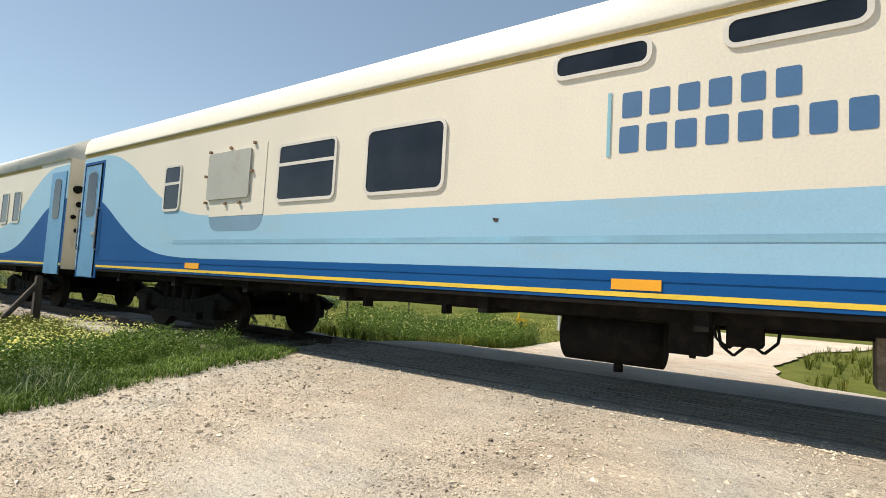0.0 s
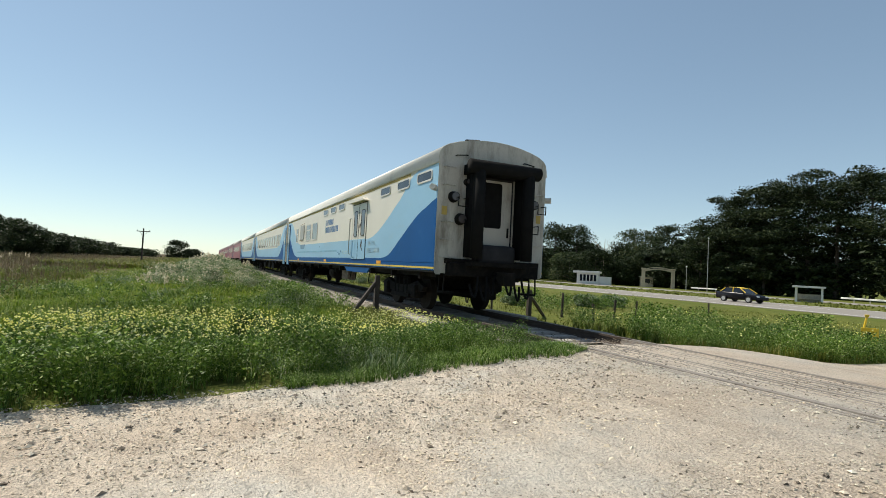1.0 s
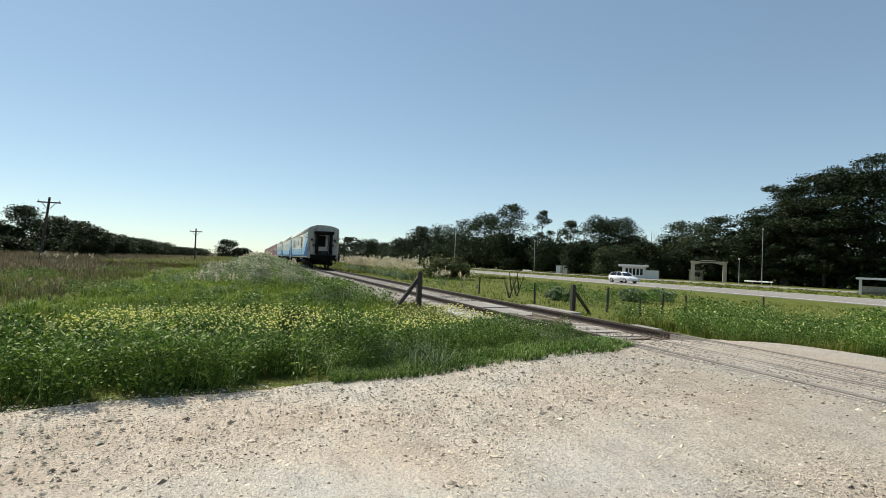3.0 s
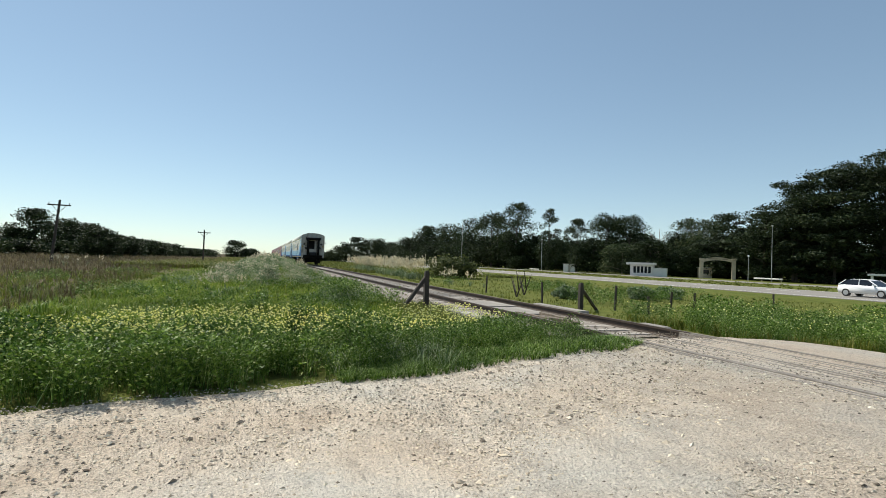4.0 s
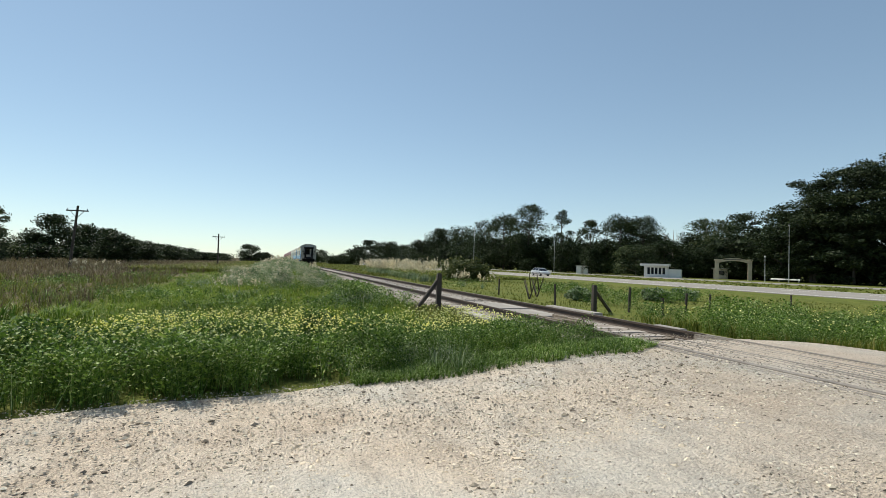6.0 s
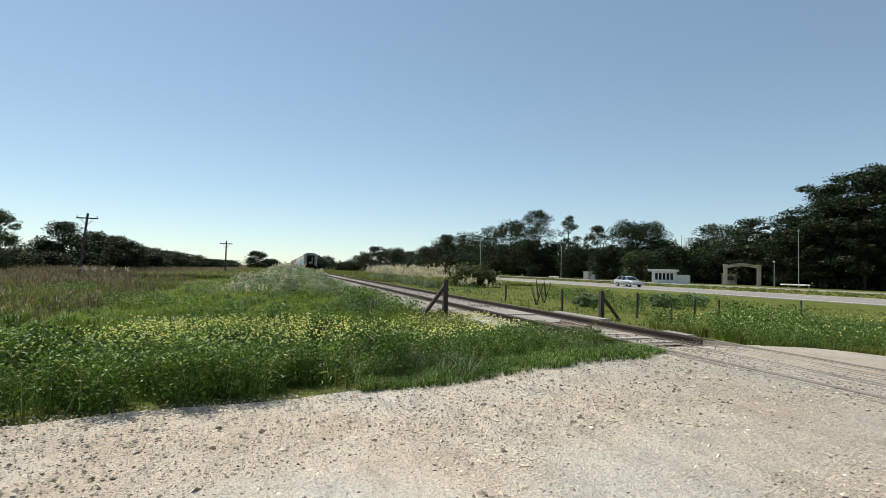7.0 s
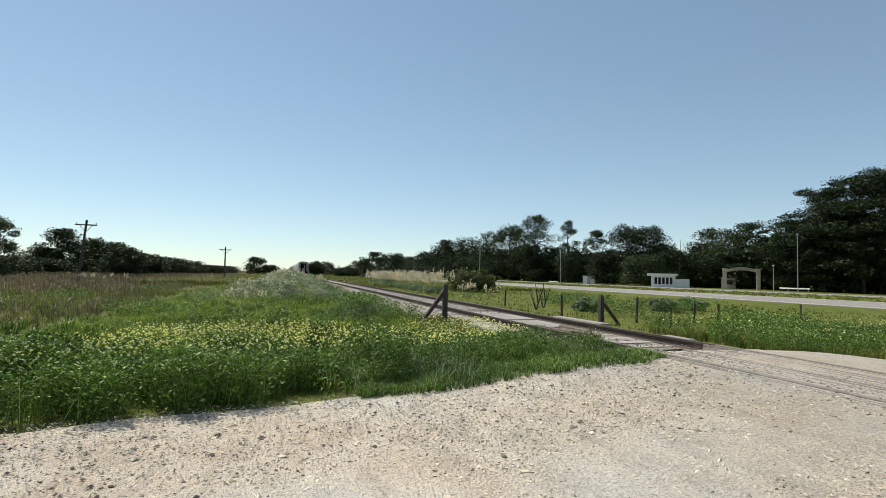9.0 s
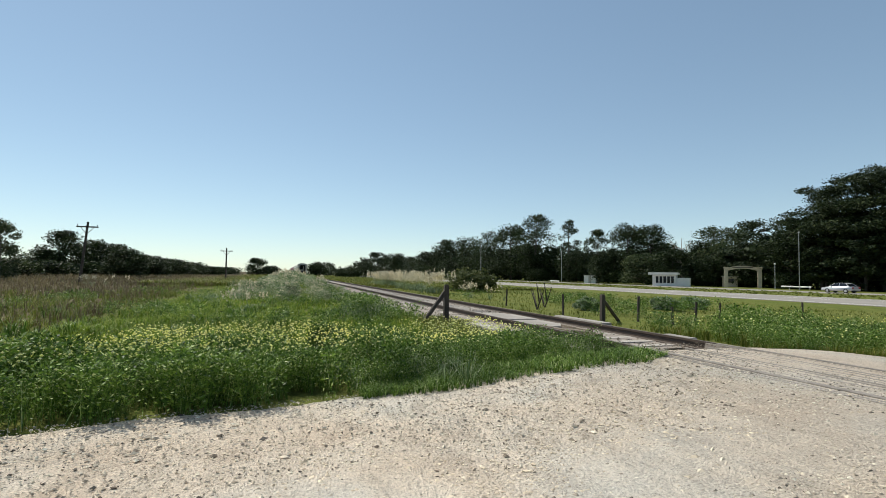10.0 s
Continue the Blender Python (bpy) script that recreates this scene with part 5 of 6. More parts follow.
def low_by_rails(s, o, h):
    """Plants between the meadow and the rails stay low, as they are kept along the line."""
    cap = np.maximum(0.18, 0.9 * (1.6 - o / 5.67 * 1.14) - terrain(s, o))
    return np.where((o > 0.5) & (s / np.maximum(o, 0.1) < 11.5) & (s > 12.5), np.minimum(h, cap), h)


def patchy(s, o, k, seed):
    return np.array([noise.noise(Vector((a * k, b * k, seed))) for a, b in zip(s, o)])


def field(n, s0, s1, o0, o1, near=0.0):
    u = rng.random(n)
    s = s0 + (s1 - s0) * (u ** (1 + near))
    return s, rng.uniform(o0, o1, n)


def plants():
    # leafy weeds along the gravel's edge, in clumps with dark gaps
    n = 2300
    cs, co = rng.uniform(3.5, 13.0, n), rng.uniform(-12, 5.4, n)
    tall = np.clip(0.92 + 0.55 * patchy(cs, co, 0.85, 2) + rng.normal(0, 0.10, n), 0.5, 1.3)
    pick = np.repeat(np.arange(n), 9)
    s, o = cs[pick] + rng.normal(0, 0.13, len(pick)), co[pick] + rng.normal(0, 0.13, len(pick))
    _, hi = gravel_edges(o)
    deep = 2.5 + 1.2 * patchy(s, o, 0.4, 77) + np.interp(o, [-3, 2], [0.0, 1.2])
    gap = np.where(s < hi + 0.9, -0.42, -0.22)
    ok = off_gravel(s, o, 0.08) & off_track(s, o) & (s < hi + deep) & (patchy(s, o, 1.1, 81) > gap)
    s, o, pick = s[ok], o[ok], pick[ok]
    _, hi = gravel_edges(o)
    far = np.clip((s - hi) / 0.35, np.interp(o, [1.0, 2.2], [1.0, 0.35]), 1)
    low = np.interp(o, [1.2, 2.6, 4.0, 5.3], [1.0, 0.80, 0.68, 0.52])
    low = low * np.where(o / s > 0.335, np.interp(s - hi, [0.3, 0.9, 1.4, 2.2], [1.0, 1.28, 1.15, 0.62]), 1.0)
    size = far * rng.uniform(0.75, 1.1, len(s)) * low * tall[pick]
    grow("leafy_weeds", templates(herb, 8, 64, 0.62, 0.18, 0.048), s, o, size, WEED, "dense green leafy weeds along the gravel", "weeds")
    # grass among and before them
    s, o = field(9000, 3.5, 16.0, -12, 5.0, 0.1)
    ok = off_gravel(s, o, -0.10) & off_track(s, o)
    s, o = s[ok], o[ok]
    _, hi = gravel_edges(o)
    size = np.clip((s - hi + 0.25) / 1.0, 0.22, 1) * rng.uniform(0.5, 1.1, len(s)) * np.where(s > hi + 3.5, 0.5, 1.0)
    grow("long_grass", templates(tuft, 8, 9, 0.50, 0.22, 0.006, 0.5), s, o, size * np.where(s > hi + 1.6, 1.0, 0.6), WEED, "long grass among the weeds", "grass")
    # short grass creeping over the gravel's edge
    o = rng.uniform(1.0, 7.2, 5200)
    _, hi = gravel_edges(o)
    s = hi + np.clip(rng.normal(0.05, 0.30, len(o)), -0.55, 0.7) * np.interp(o, [1.0, 2.2], [0.3, 1.0])
    ok = np.abs(o - D) > 1.0
    s, o = s[ok], o[ok]
    grow("fringe_grass", templates(tuft, 6, 10, 0.15, 0.10, 0.0045, 0.5), s, o, rng.uniform(0.5, 1.2, len(s)), WEED, "short grass creeping over the gravel's edge", "grass", dz=0.0)
    # meadow between the weeds and the field
    s, o = field(13000, 9.5, 60.0, -12.5, 4.6, 0.9)
    ok = off_track(s, o)
    s, o = s[ok], o[ok]
    size = rng.uniform(0.5, 1.05, len(s)) * (0.7 + 0.9 * patchy(s, o, 0.35, 5)) * np.interp(s, [9.5, 18, 60], [0.5, 0.42, 0.9])
    size = low_by_rails(s, o, size * 0.42) / 0.42
    grow("meadow_grass", templates(tuft, 8, 10, 0.42, 0.26, 0.012, 0.6), s, o, size, LUSH, "bright green meadow grass beside the railway", "grass")
    s, o = field(1500, 15, 45, -11, 4.0, 0.5)
    ok = patchy(s, o, 0.22, 9) > 0.12
    grow("meadow_weeds", templates(herb, 6, 60, 0.55, 0.30, 0.075), s[ok], o[ok], rng.uniform(0.5, 1.1, ok.sum()), WEED, "scattered darker weeds in the meadow", "weeds")
    s, o = field(5000, 60, 260, -14, 4.5, 0.8)
    grow("far_meadow_grass", templates(tuft, 6, 9, 0.7, 0.6, 0.035, 0.5), s, o, rng.uniform(0.6, 1.3, len(s)), MEADOW, "meadow grass farther along the railway", "grass")
    s, o = field(4600, 11, 36, -5.5, 3.6, 0.2)
    size = low_by_rails(s, o, 0.34 * rng.uniform(0.6, 1.1, len(s)) * (1.0 + 0.8 * patchy(s, o, 0.55, 15))) / 0.34
    grow("bank_grass", templates(tuft, 8, 12, 0.34, 0.24, 0.011, 0.7), s, o, size, LUSH, "lush bright green grass on the bank", "grass")
    s, o = field(26, 11, 34, -7.5, 3.0, 0.3)
    n = np.repeat(np.arange(len(s)), 9)
    s, o = s[n] + rng.normal(0, 0.16, len(n)), o[n] + rng.normal(0, 0.16, len(n))
    grow("dark_tufts", templates(tuft, 6, 14, 0.7, 0.30, 0.012, 0.4), s, o, low_by_rails(s, o, rng.uniform(0.5, 1.0, len(s)) * 0.7) / 0.7, WEED, "dark green grass clumps in the meadow", "grass")
    s, o = rng.normal(8.5, 0.7, 90), rng.normal(1.9, 0.5, 90)
    grow("pale_long_grass", templates(tuft, 6, 16, 0.62, 0.42, 0.007, 0.9), s, o, rng.uniform(0.6, 1.0, 90), GREYWEED, "pale arching grass clumps beside the gravel", "grass")
    # verge at the gravel on the camera's left, beyond and beside the rails
    s, o = field(900, 8.0, 16, 3.6, 4.95)
    grow("verge_grass", templates(tuft, 6, 9, 0.34, 0.2, 0.006, 0.6), s, o, rng.uniform(0.4, 1.0, len(s)), MEADOW, "short grass beside the ballast", "grass")
    # a dark rank clump near the braced post
    s, o = rng.normal(18.6, 0.9, 130), rng.normal(2.9, 0.5, 130)
    grow("rank_weeds", templates(herb, 6, 60, 0.95, 0.36, 0.085), s, o, low_by_rails(s, o, rng.uniform(0.5, 1.05, 130)), WEED, "dark rank weeds near the braced post", "weeds")
    grow("rank_blades", templates(tuft, 6, 12, 1.05, 0.45, 0.009, 0.8), s, o, low_by_rails(s, o, rng.uniform(0.6, 1.1, 130)), GREYWEED, "arching grey-green blades among rank weeds", "grass")
    # grey-green weeds in clumps along the crest of the bank
    n = 62
    cs = np.concatenate([rng.uniform(34, 85, 54), rng.uniform(27, 34, 8)])
    co = np.concatenate([rng.normal(0.9, 1.6, 54), rng.normal(-0.4, 1.2, 8)])
    clump = np.repeat(np.arange(n), 12)
    s, o = cs[clump] + rng.normal(0, 0.6, len(clump)), co[clump] + rng.normal(0, 0.38, len(clump))
    ok = o < 4.5
    s, o, clump = s[ok], o[ok], clump[ok]
    tall = rng.uniform(0.5, 1.05, n)[clump] * rng.uniform(0.8, 1.1, len(s)) * np.where(clump < 54, 1.0, 0.62)
    grow("grey_weeds", templates(herb, 6, 60, 0.95, 0.40, 0.13), s, o, low_by_rails(s, o, tall), GREYWEED, "tall grey-green weeds beside the track", "weeds")
    grow("grey_weed_blades", templates(tuft, 6, 10, 1.0, 0.45, 0.012, 0.8), s, o, low_by_rails(s, o, tall), LUSH, "arching green blades beside the track", "grass")
    # pale lumpy clumps on the crest of the bank
    n = 22
    cs, co = rng.uniform(27, 52, n), rng.uniform(-3.6, 2.6, n)
    big = rng.uniform(0.5, 1.0, n)
    pick = np.repeat(np.arange(n), 26)
    s, o = cs[pick] + rng.normal(0, 0.42, len(pick)), co[pick] + rng.normal(0, 0.36, len(pick))
    tall = big[pick] * rng.uniform(0.75, 1.1, len(pick))
    tall = np.where(o > 0.8, np.minimum(tall, 0.62), tall)
    grow("crest_weeds", templates(herb, 6, 60, 0.95, 0.36, 0.11), s, o, tall, GREYWEED, "pale lumpy weed clumps on the crest of the bank", "weeds")
    ok = rng.random(len(s)) < 0.5
    grow("crest_heads", templates(herb, 6, 26, 1.05, 0.30, 0.12), s[ok], o[ok], tall[ok], PLUME, "whitish seed heads on the crest of the bank", "seed heads")
    # pale plumes
    tuffs = rng.uniform(0, 1, 26)
    row = rng.integers(0, 26, 230)
    s = np.concatenate([rng.uniform(40, 95, 110), 43 + 40 * tuffs[row] + rng.normal(0, 0.6, 230), rng.normal(35, 2.0, 9), rng.normal(60, 1.0, 8), rng.uniform(70, 200, 160), rng.normal(22, 1.5, 5)])
    o = np.concatenate([rng.normal(1.6, 1.4, 110), 12.6 + 1.6 * tuffs[row] + rng.normal(0, 0.5, 230), rng.normal(13.4, 0.6, 9), rng.normal(-17, 1.0, 8), rng.normal(0.5, 2.0, 160), rng.normal(-1.0, 0.6, 5)])
    ok = (np.abs(o - D) > 2.2)
    s, o = s[ok], o[ok]
    short = np.where((o < 6) | (s < 40), 0.62, 1.0)
    grow("pampas_leaves", templates(tuft, 6, 16, 1.2, 0.8, 0.018, 0.9), s, o, short * rng.uniform(0.6, 1.0, len(s)), GREYWEED, "arching pampas grass leaves", "pampas grass")
    pv, pf = [], []
    for sd in range(5):
        r = np.random.default_rng(sd + 50)
        vs, fs = [], []
        for k in range(5):
            a, q = r.uniform(0, math.tau), r.uniform(0.1, 0.5)
            base = np.array([math.cos(a) * q, math.sin(a) * q, r.uniform(0.95, 1.35)])
            for j in range(9):
                c = base + np.array([0, 0, 0.055 * j]) + r.normal(0, 0.035, 3)
                i = len(vs)
                e = r.normal(0, 0.06, (3, 3))
                vs += [c + e[0], c + e[1], c + e[2] + np.array([0, 0, 0.1])]
                fs += [(i, i + 1, i + 2)]
        pv.append(np.array(vs)), pf.append(np.array(fs))
    grow("pampas_plumes", (pv, pf), s, o, short * rng.uniform(0.7, 1.15, len(s)), PLUME, "pale feathery pampas plumes", "pampas grass", 0.2)
    # grass beyond the railway
    s, o = field(11000, 5.5, 70, 9.2, 33, 1.0)
    ok = off_gravel(s, o, 0.05) & (o > D + 2.3)
    s, o = s[ok], o[ok]
    size = rng.uniform(0.5, 1.0, len(s)) * np.where((o < 15) & (s < 12), 1.0, 0.36) * (0.85 + 0.5 * patchy(s, o, 0.3, 12)) * np.interp(s, [6, 70], [1.0, 1.7])
    grow("verge_meadow", templates(tuft, 8, 10, 0.55, 0.28, 0.011, 0.5), s, o, size, MEADOW, "long yellow-green grass between railway and road", "grass")
    s, o = field(2200, -30, 0.3, 9.6, 32)
    ok = off_gravel(s, o, 0.05)
    grow("island_grass", templates(tuft, 6, 10, 0.5, 0.3, 0.012, 0.5), s[ok], o[ok], rng.uniform(0.5, 1.0, ok.sum()), MEADOW, "grass island beside the gravel track", "grass")
    s, o = field(3000, 6.4, 12.5, 9.4, 16, 0.9)
    ok = off_gravel(s, o, 0.1) & (patchy(s, o, 0.5, 61) > -0.15)
    grow("verge_weeds", templates(herb, 6, 40, 0.7, 0.2, 0.065), s[ok], o[ok], rng.uniform(0.4, 0.9, ok.sum()), WEED, "leafy weeds beyond the rails", "weeds")
    s, o = field(4000, 60, 420, 9.5, 33, 0.7)
    grow("far_verge_grass", templates(tuft, 6, 8, 0.45, 0.6, 0.05, 0.5), s, o, rng.uniform(0.5, 1.1, len(s)), MEADOW, "grass along the road farther off", "grass")
    s, o = field(3600, -60, 300, 56.2, 72.4, 0.5)
    grow("median_grass", templates(tuft, 6, 8, 0.32, 0.5, 0.05, 0.5), s, o, rng.uniform(0.5, 1.1, len(s)), MEADOW, "mown grass median between the carriageways", "grass")
    s, o = field(2600, 12, 34, 10.5, 26, 0.3)
    ok = patchy(s, o, 0.28, 21) > 0.22
    grow("rough_bushes", templates(herb, 6, 40, 0.75, 0.4, 0.11), s[ok], o[ok], rng.uniform(0.5, 1.0, ok.sum()), WEED, "low dark scrub beyond the rails", "scrub")
    # dry field
    s, o = field(21000, 10.5, 160, -60, -4.6, 0.95)
    ok = (o < -np.interp(s, [11, 35, 80], [5.4, 7.0, 8.3]) - 1.3 * patchy(s, o, 0.2, 30)) & (s > 11.0 - 0.2 * (o + 8)) & (patchy(s, o, 0.16, 33) + 0.5 * patchy(s, o, 0.7, 35) > np.interp(s, [11, 28, 45], [0.08, -0.4, -1.2]))
    s, o = s[ok], o[ok]
    grow("dry_field_stalks", templates(tuft, 8, 9, 0.95, 0.38, 0.012, 0.35), s, o, rng.uniform(0.45, 1.05, len(s)) * np.interp(s, [11, 22, 150], [0.5, 0.75, 1.25]), DRYGRASS, "tall dry brown stalks in the field", "dry grass")
    s, o = field(5200, 8, 42, -30, -6.0, 0.6)
    grow("field_grass", templates(tuft, 6, 9, 0.55, 0.3, 0.010, 0.5), s, o, rng.uniform(0.5, 1.0, len(s)), MEADOW, "green grass mixed into the dry field", "grass")
    # flowers
    fl = STONE_V * 0.0135
    s, o = field(12500, 6.0, 12.5, -11, 4.4, 0.0)
    _, hi = gravel_edges(o)
    ok = (patchy(s, o, 0.35, 40) > -0.2) & (s > hi + 0.9) & (s < hi + 4.6)
    s, o = s[ok], o[ok]
    h = rng.uniform(0.50, 0.66, len(s)) * np.interp(o, [1.5, 4.2], [1.0, 0.72])
    ob = spread("yellow_flowers", [fl], [STONE_F], on_ground(s, o, h), rng.uniform(0.8, 1.7, len(s)), BLOOM, TRK, 0.0)
    tagged(ob, "small yellow flowers on top of the weeds", "flowers", kind="stuff")
    s, o = field(700, 6.4, 13, 9.6, 22, 0.5)
    ok = off_gravel(s, o, 0.3)
    s, o = s[ok], o[ok]
    ob = spread("verge_flowers", [fl], [STONE_F], on_ground(s, o, rng.uniform(0.35, 0.62, len(s))), rng.uniform(0.9, 1.8, len(s)), BLOOM, TRK, 0.0)
    tagged(ob, "small yellow flowers in the roadside grass", "flowers", kind="stuff")
    s, o = field(2400, 4.3, 10.5, -11, 4.9, 0.0)
    ok = off_gravel(s, o, 0.7)
    s, o = s[ok], o[ok]
    ob = spread("white_flowers", [fl], [STONE_F], on_ground(s, o, rng.uniform(0.38, 0.62, len(s)) * np.interp(o, [1.5, 4.4], [1.0, 0.65])), rng.uniform(0.5, 1.1, len(s)), WHITEBLOOM, TRK, 0.0)
    tagged(ob, "tiny whitish flower heads on the weeds", "flowers", kind="stuff")


# ---- trees ----
def leaf_cloud(centres, radii, per, leaf, flat, r):
    """Small irregular leaf sprays gathered round limb ends."""
    n = len(centres) * per
    c = np.repeat(centres, per, 0)
    d = r.normal(size=(n, 3))
    d /= np.linalg.norm(d, axis=1, keepdims=True)
    rad = np.repeat(radii, per)[:, None] * r.uniform(0.45, 1.05, (n, 1))
    p = c + d * rad * np.array([1, 1, flat])
    e1 = r.normal(size=(n, 3)) * np.array([1, 1, 0.55])
    e2 = r.normal(size=(n, 3)) * np.array([1, 1, 0.55])
    L = leaf * r.uniform(0.5, 1.3, (n, 1))
    e1 *= L / np.linalg.norm(e1, axis=1, keepdims=True)
    e2 *= L * 0.6 / np.linalg.norm(e2, axis=1, keepdims=True)
    v = np.stack([p - e1, p + e2, p + e1, p - e2 * 0.7], 1).reshape(-1, 3)
    f = np.arange(n * 4).reshape(n, 4)
    return v, f


TREE_NO = [0]


def tree(kind, x, y, h, w, fine=1.0):
    TREE_NO[0] += 1
    r = np.random.default_rng(100 + TREE_NO[0])
    words = {"pine": ("dark umbrella-crowned pine beyond the road", "pine"), "leaf": ("dark green broadleaf tree in the shelter belt", "tree"), "pale": ("pale grey-green broadleaf tree with open crown", "tree"),
             "poplar": ("slender upright dark green tree", "tree"), "conifer": ("small pointed dark conifer", "conifer"), "dead": ("half-bare tree with thin grey limbs", "bare tree")}[kind]
    size = "tall " if h > 16 else ("low " if h < 7 else "")
    t = thing(words[1].replace(" ", "_"), pose(x, y, -0.05), size + words[0], words[1], "trees")
    mat = {"pine": PINE, "conifer": PINE, "pale": PALELEAF}.get(kind, LEAF)
    k = {"pine": 52, "leaf": 60, "pale": 50, "poplar": 48, "conifer": 24, "dead": 7}[kind]
    low = 0.06 if h < 14.5 else 0.14
    u = r.uniform(0, 1, k)
    a = r.uniform(0, math.tau, k)
    if kind == "pine":
        z = h * (low + (0.97 - low) * u ** 0.8)
        wide = w * 0.5 * np.clip(1.15 - 0.75 * np.abs(u - 0.62) ** 1.3 * 2, 0.25, 1.0)
        rad = np.full(k, w * 0.18) * r.uniform(0.6, 1.25, k)
        flat = 0.36
    elif kind in ("poplar", "conifer"):
        z = h * (0.08 + 0.90 * u)
        wide = w * 0.42 * (np.clip(1.0 - u, 0.08, 1) if kind == "conifer" else np.sin(np.pi * np.clip(u * 0.86 + 0.1, 0, 1)))
        rad = np.full(k, w * 0.14) * r.uniform(0.6, 1.2, k)
        flat = 0.8
    else:
        z = h * (low + (0.95 - low) * u)
        wide = w * 0.5 * np.sin(np.pi * np.clip(0.15 + u * 0.8, 0, 1)) ** 0.7
        rad = np.full(k, w * 0.205) * r.uniform(0.6, 1.2, k)
        flat = 0.72
    q = np.sqrt(r.uniform(0.05, 1.0, k)) * wide
    c = np.stack([np.cos(a) * q, np.sin(a) * q, np.minimum(z, h - rad * flat * 0.9)], -1)
    bm = bmesh.new()
    bend = r.normal(0, 0.02 * h, 2)
    tr = max(0.10, h * 0.020)
    pts = [Vector((bend[0] * f * f, bend[1] * f * f, h * 0.9 * f)) for f in (0, 0.25, 0.5, 0.75, 1.0)]
    for i in range(4):
        rod(bm, pts[i], pts[i + 1], tr * (1 - 0.22 * i), 7, tr * (1 - 0.22 * (i + 1)), cap=False)
    for i in range(0, k, 2 if kind != "dead" else 1):
        e = Vector(c[i])
        f = max(0.12, min(0.9, (e.z - 0.12 * h) / (0.9 * h)))
        s0 = Vector((bend[0] * f * f, bend[1] * f * f, h * 0.9 * f))
        rod(bm, s0, e, tr * 0.28 * (1.1 - f * 0.6), 4, tr * 0.08, cap=False)
        if kind == "dead":
            for j in range(6):
                g = s0.lerp(e, r.uniform(0.4, 1.0))
                rod(bm, g, g + Vector(r.normal(0, 0.09 * h, 3)), 0.05, 4, 0.015, cap=False)
    part("trunk", bm, PALEBARK if kind in ("dead", "pale") else BARK, t)
    per = int({"pine": 140, "dead": 16, "poplar": 120, "conifer": 90}.get(kind, 150) * fine)
    v, f = leaf_cloud(c, rad, per, max(0.17, 0.020 * w + 0.075) / math.sqrt(fine), flat, r)
    ob = stuff_mesh("crown", v, f, mat)
    ob.parent = t
    return t


def bush(s, o, h, w, label, mat):
    TREE_NO[0] += 1
    r = np.random.default_rng(500 + TREE_NO[0])
    t = thing("bush", trk(s, o, lift(s, o)), label, "bush", "bushes")
    k = 26
    a, q = r.uniform(0, math.tau, k), np.sqrt(r.random(k)) * w * 0.42
    z = h * (0.25 + 0.62 * r.random(k)) * np.sqrt(np.clip(1 - (q / (w * 0.62)) ** 2, 0.1, 1))
    c = np.stack([np.cos(a) * q, np.sin(a) * q, z], -1)
    bm = bmesh.new()
    for i in range(0, k, 2):
        rod(bm, (c[i][0] * 0.15, c[i][1] * 0.15, -0.1), c[i], 0.03, 5, 0.01, cap=False)
    part("stems", bm, BARK, t)
    v, f = leaf_cloud(c, np.full(k, w * 0.16), 170, 0.06 + 0.022 * w, 0.7, r)
    ob = stuff_mesh("foliage", v, f, mat)
    ob.parent = t


def dead_branch(s, o):
    """A few bare dark sticks standing out of the grass."""
    bm = bmesh.new()
    for a, b in (((0, 0, -0.05), (0.5, 0.1, 1.0)), ((0, 0, 0), (-0.35, -0.2, 1.1)), ((0.1, 0, 0.2), (0.9, -0.2, 0.95)), ((-0.2, 0, 0.4), (-0.5, 0.3, 1.3))):
        rod(bm, a, b, 0.038, 5, 0.014)
    solid("dead_branches", bm, DARKWOOD, trk(s, o, lift(s, o)), "bare dark branches standing in the grass", "branches")


plants()
bush(51.0, 18.3, 2.4, 5.6, "broad green bush with a rounded top before the road", OLIVE)
bush(53.0, 20.3, 1.9, 4.0, "broad green bush with a rounded top before the road", OLIVE)
bush(22.5, 14.2, 0.7, 1.2, "low grey-green scrub in the grass beyond the rails", GREYWEED)
bush(23.5, 19.5, 0.7, 1.7, "low grey-green scrub in the grass beyond the rails", GREYWEED)
bush(25.0, 22.5, 0.7, 2.0, "low grey-green scrub in the grass beyond the rails", GREYWEED)
dead_branch(24.5, 13.0)
dead_branch(23.0, 11.8)

# shelter belt beyond the road, and the hedge across the field
tree("pine", 2.6, 125, 20.2, 14.06, 1.9)
tree("pine", 6.5, 121.8, 20.9, 15.01, 1.9)
tree("pine", 10, 119.6, 21.4, 15.96, 1.9)
tree("pine", 14.1, 117.2, 23.1, 14.535, 1.9)
tree("pine", 18.1, 114.6, 22.7, 14.25, 1.9)
tree("pine", 23.3, 115.7, 22.8, 13.3, 1.9)
tree("pine", 9.9, 121.6, 21.7, 15.01, 1.9)
tree("pine", 5.1, 123.9, 19.1, 11.4, 1.9)
tree("pine", 24.8, 111.3, 22.2, 17.48, 1.9)
tree("pine", -0.8, 128, 16.4, 11.78, 1.9)
tree("pine", -3.4, 135, 14.9, 8.265, 1.9)
tree("conifer", -4.1, 131.9, 16.2, 4.8)
tree("pine", -9.5, 139.7, 15.6, 12.1)
tree("pale", -16.2, 149.1, 14.6, 11.3)
tree("pale", -20.6, 148.6, 15.3, 12.1)
tree("leaf", -24.4, 148.0, 11.5, 8.1)
tree("dead", -28.3, 147.3, 13.5, 9.7)
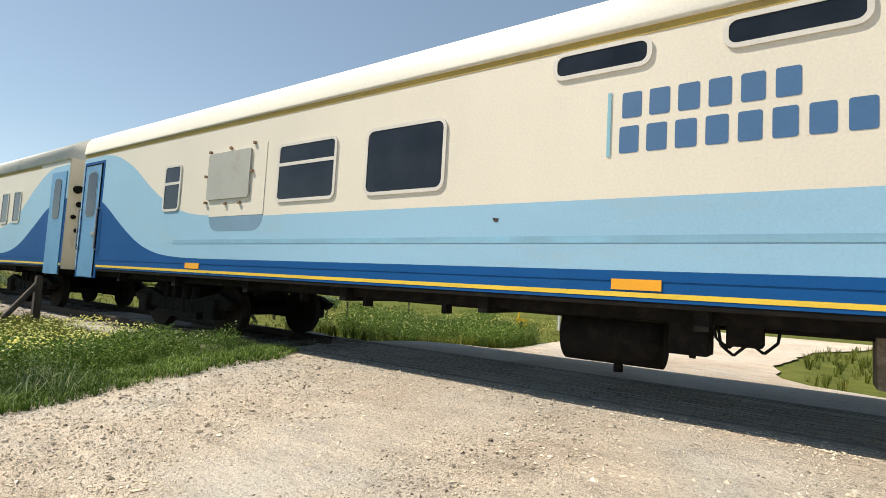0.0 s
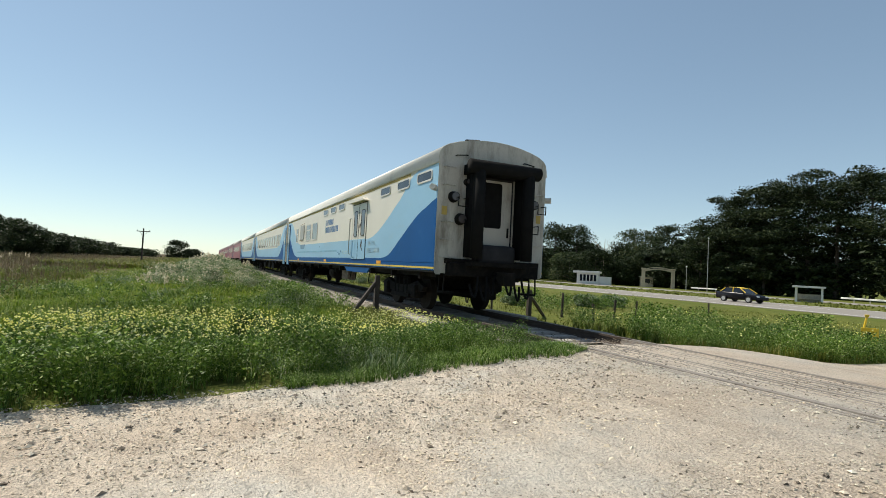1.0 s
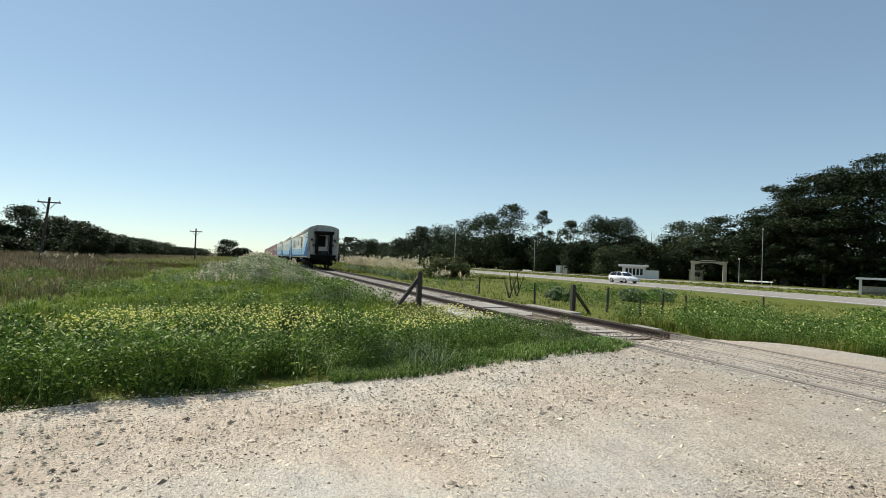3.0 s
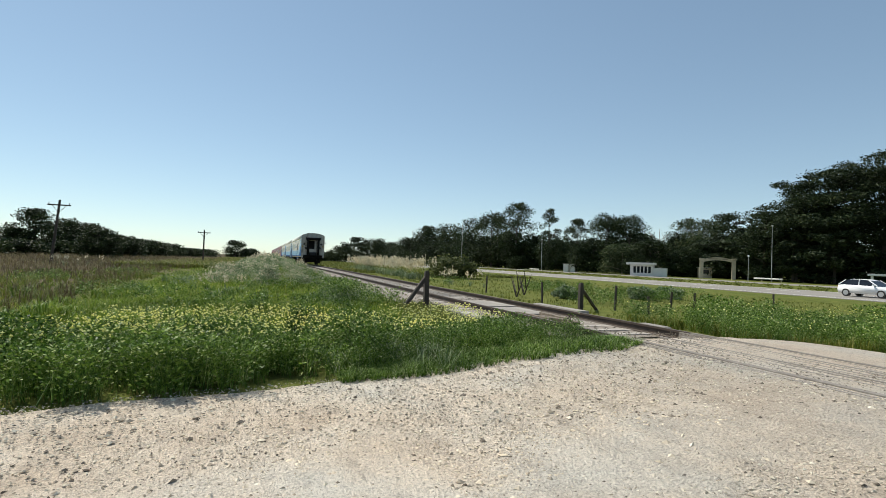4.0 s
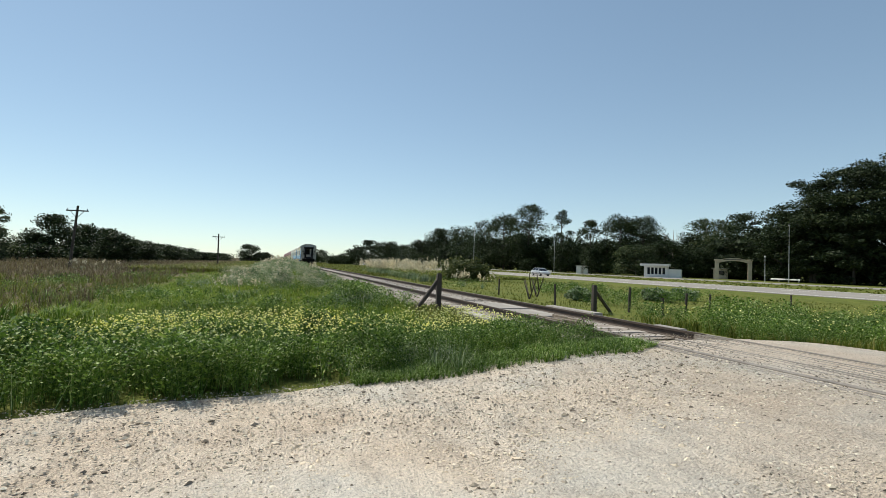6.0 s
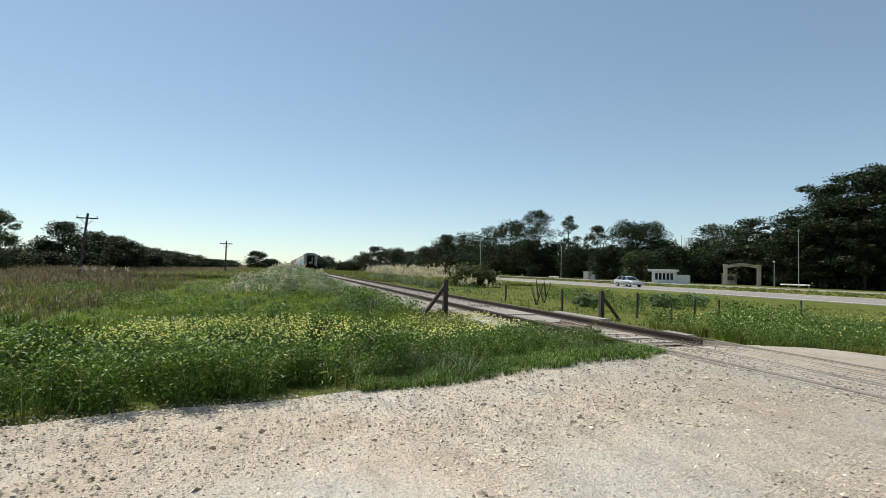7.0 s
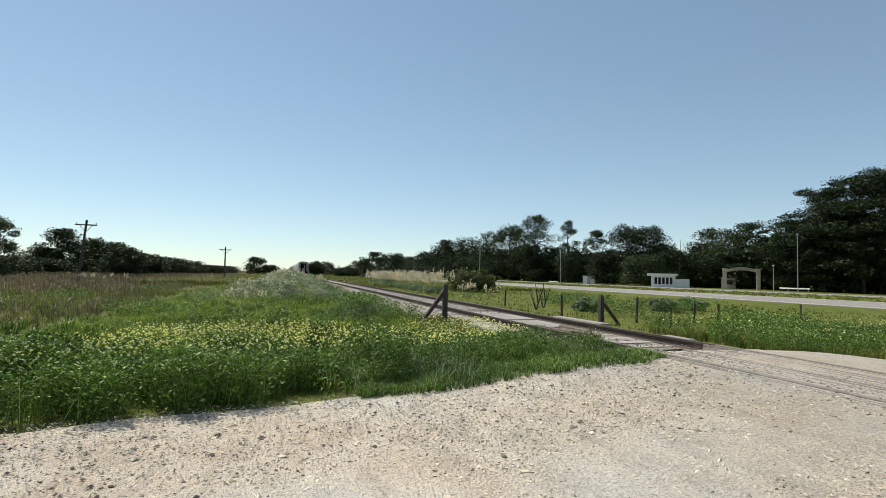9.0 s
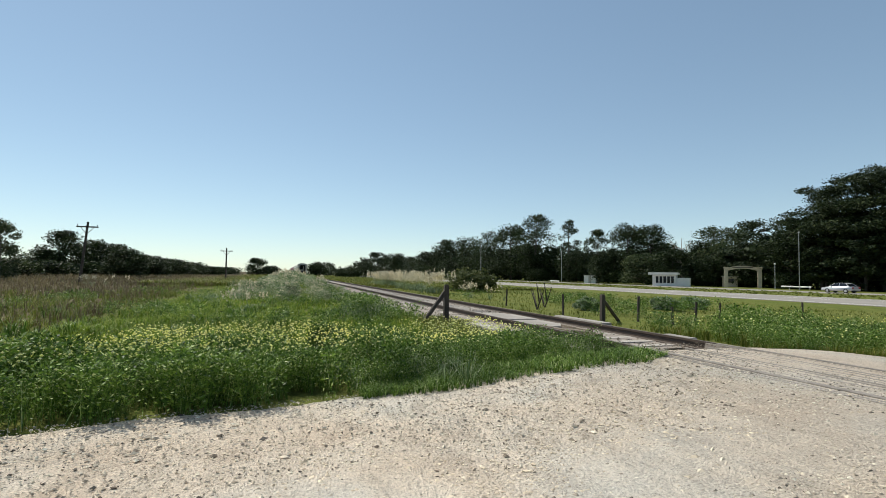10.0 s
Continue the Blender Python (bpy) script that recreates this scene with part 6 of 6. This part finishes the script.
tree("leaf", -28.3, 137.1, 8.8, 12.1)
tree("leaf", -38.1, 155.4, 16.7, 12.1)
tree("leaf", -44.0, 153.8, 17.4, 12.1)
tree("poplar", -51.7, 151.4, 15.7, 11.5)
tree("poplar", -65.4, 163.2, 20.4, 9.6)
tree("leaf", -84.1, 177.7, 24.7, 14.9)
tree("leaf", -101.3, 191.0, 22.4, 17.5)
tree("leaf", -118.2, 204.1, 22.5, 15.3)
tree("leaf", -141.8, 222.3, 21.1, 19.9)
tree("leaf", -108.1, 156.2, 14.3, 12.3)
tree("leaf", -119.9, 160.1, 10.4, 12.9)
tree("leaf", -149.4, 174.9, 10.7, 14.9)
tree("pine", -155.3, 169.7, 10.8, 12.4)
tree("leaf", -167.2, 172.2, 7.2, 12.9)
tree("leaf", -186.4, 181.2, 4.2, 11.2)
tree("leaf", -223.6, 200.0, 7.5, 17.8)
tree("leaf", -79.7, 174.2, 9.4, 12.5)
tree("leaf", -61.7, 160.4, 9.6, 11.1)
tree("leaf", -46.3, 148.4, 9.7, 11.7)
tree("pale", -35.9, 140.5, 7.9, 10.9)
tree("leaf", -112.6, 199.8, 10.8, 19.8)
tree("leaf", -92.8, 142.4, 7.4, 14.7)
tree("leaf", -116.2, 150.3, 4.8, 14.3)
tree("leaf", -21.0, 138.4, 7.4, 10.6)
tree("pine", -11.6, 137.5, 9.8, 13.4)
tree("pine", -4.4, 129.9, 9.2, 12.6)
tree("pine", 1.7, 122.0, 11.8, 13.2)
tree("pine", 7.3, 117.8, 13.3, 14.0)
tree("pine", 1.1, 122.0, 14.7, 10.5)
tree("leaf", -3.8, 124.9, 13.7, 8.1)
tree("pine", 25.5, 109.1, 13.0, 13.3)
tree("pale", -92.0, 23.8, 8.5, 6.1)
tree("leaf", -142.0, 48.3, 10.6, 11.3)
tree("leaf", -149.5, 57.1, 9.2, 12.1)
tree("leaf", -156.9, 65.5, 8.6, 12.8)
tree("leaf", -163.8, 74.6, 6.2, 11.6)
tree("leaf", -143.1, 45.0, 6.1, 8.1)
tree("leaf", -178.8, 89.7, 5.5, 12.9)
tree("leaf", -201.9, 110.1, 5.0, 14.9)
tree("leaf", -224.3, 131.5, 3.5, 14.0)
tree("leaf", -254.6, 158.8, 3.7, 16.2)
tree("leaf", -188.0, 132.6, 7.4, 9.0)
tree("leaf", -200.8, 148.9, 4.5, 8.1)
tree("leaf", -110.1, 47.8, 5.8, 7.8)
tree("leaf", -126.5, 60.0, 4.9, 10.6)
tree("leaf", -142.1, 73.6, 4.5, 12.1)
tree("leaf", -107.5, 23.4, 8.0, 9.5)
tree("leaf", -128.2, 21.2, 6.7, 12.6)

belt = np.random.default_rng(77)
for k in range(-5, 34):
    p = trk(2 + 7.6 * k, 101 + belt.uniform(-3, 8) + 0.02 * k * k)
    tree("pine" if k < 12 else "leaf", p.translation.x, p.translation.y, belt.uniform(8, 12.5), belt.uniform(10, 14), 0.4)
for k in range(7, 30):
    p = trk(10 + 7.0 * k, 104 + belt.uniform(-2, 4) + 0.03 * k * k)
    tree("pine" if k % 3 == 0 else "leaf", p.translation.x, p.translation.y, belt.uniform(5.5, 9.0), belt.uniform(11, 14), 0.4)
for k in range(16):
    p = trk(168 + 17.0 * k, 92 + belt.uniform(-3, 5))
    tree("leaf", p.translation.x, p.translation.y, belt.uniform(11.5, 15.5), belt.uniform(15, 19), 0.6)
for k in range(-4, 4):
    p = trk(4 + 8.0 * k, 97 + belt.uniform(-1, 3))
    tree("pine", p.translation.x, p.translation.y, belt.uniform(7, 10), belt.uniform(11, 14), 0.4)
for k in range(12):
    p = trk(95 + 15 * k, -48 + 1.7 * k + belt.uniform(-2, 2))
    tree("leaf", p.translation.x, p.translation.y, belt.uniform(3.2, 4.4), belt.uniform(9, 12), 0.6)


# ---- what moves ----
def motions():
    way = [(0, -11.27), (0.5, 0.30), (0.75, 5.75), (1.0, 11.55), (1.7, 27.15), (2.7, 48.2), (3.8, 70.0), (5.5, 103.0), (7.0, 133.0), (8.5, 163.0), (10.0, 193.0)]
    for k, car in enumerate(TRAIN):
        walk(car, [(t, trk(s + k * PITCH, D, RAIL)) for t, s in way])
    steps = (0.0, 2.5, 5.0, 7.5, 10.0)
    for car, s, t0, v, o in ((TAXI, 34.8, 1.0, -24.8, 48.0), (SALOON, 50.6, 7.5, -23.3, 46.0), (WHITE, 72.3, 2.5, -29.0, 46.5), (FOLLOW, 183.1, 10.0, -25.0, 46.0)):
        walk(car, [(t, trk(s + v * (t - t0), o, -0.14, 180)) for t in steps])
    walk(OPPOSITE, [(t, trk(55.8 + 24.0 * (t - 10.0), 77.0, -0.14)) for t in steps])


motions()
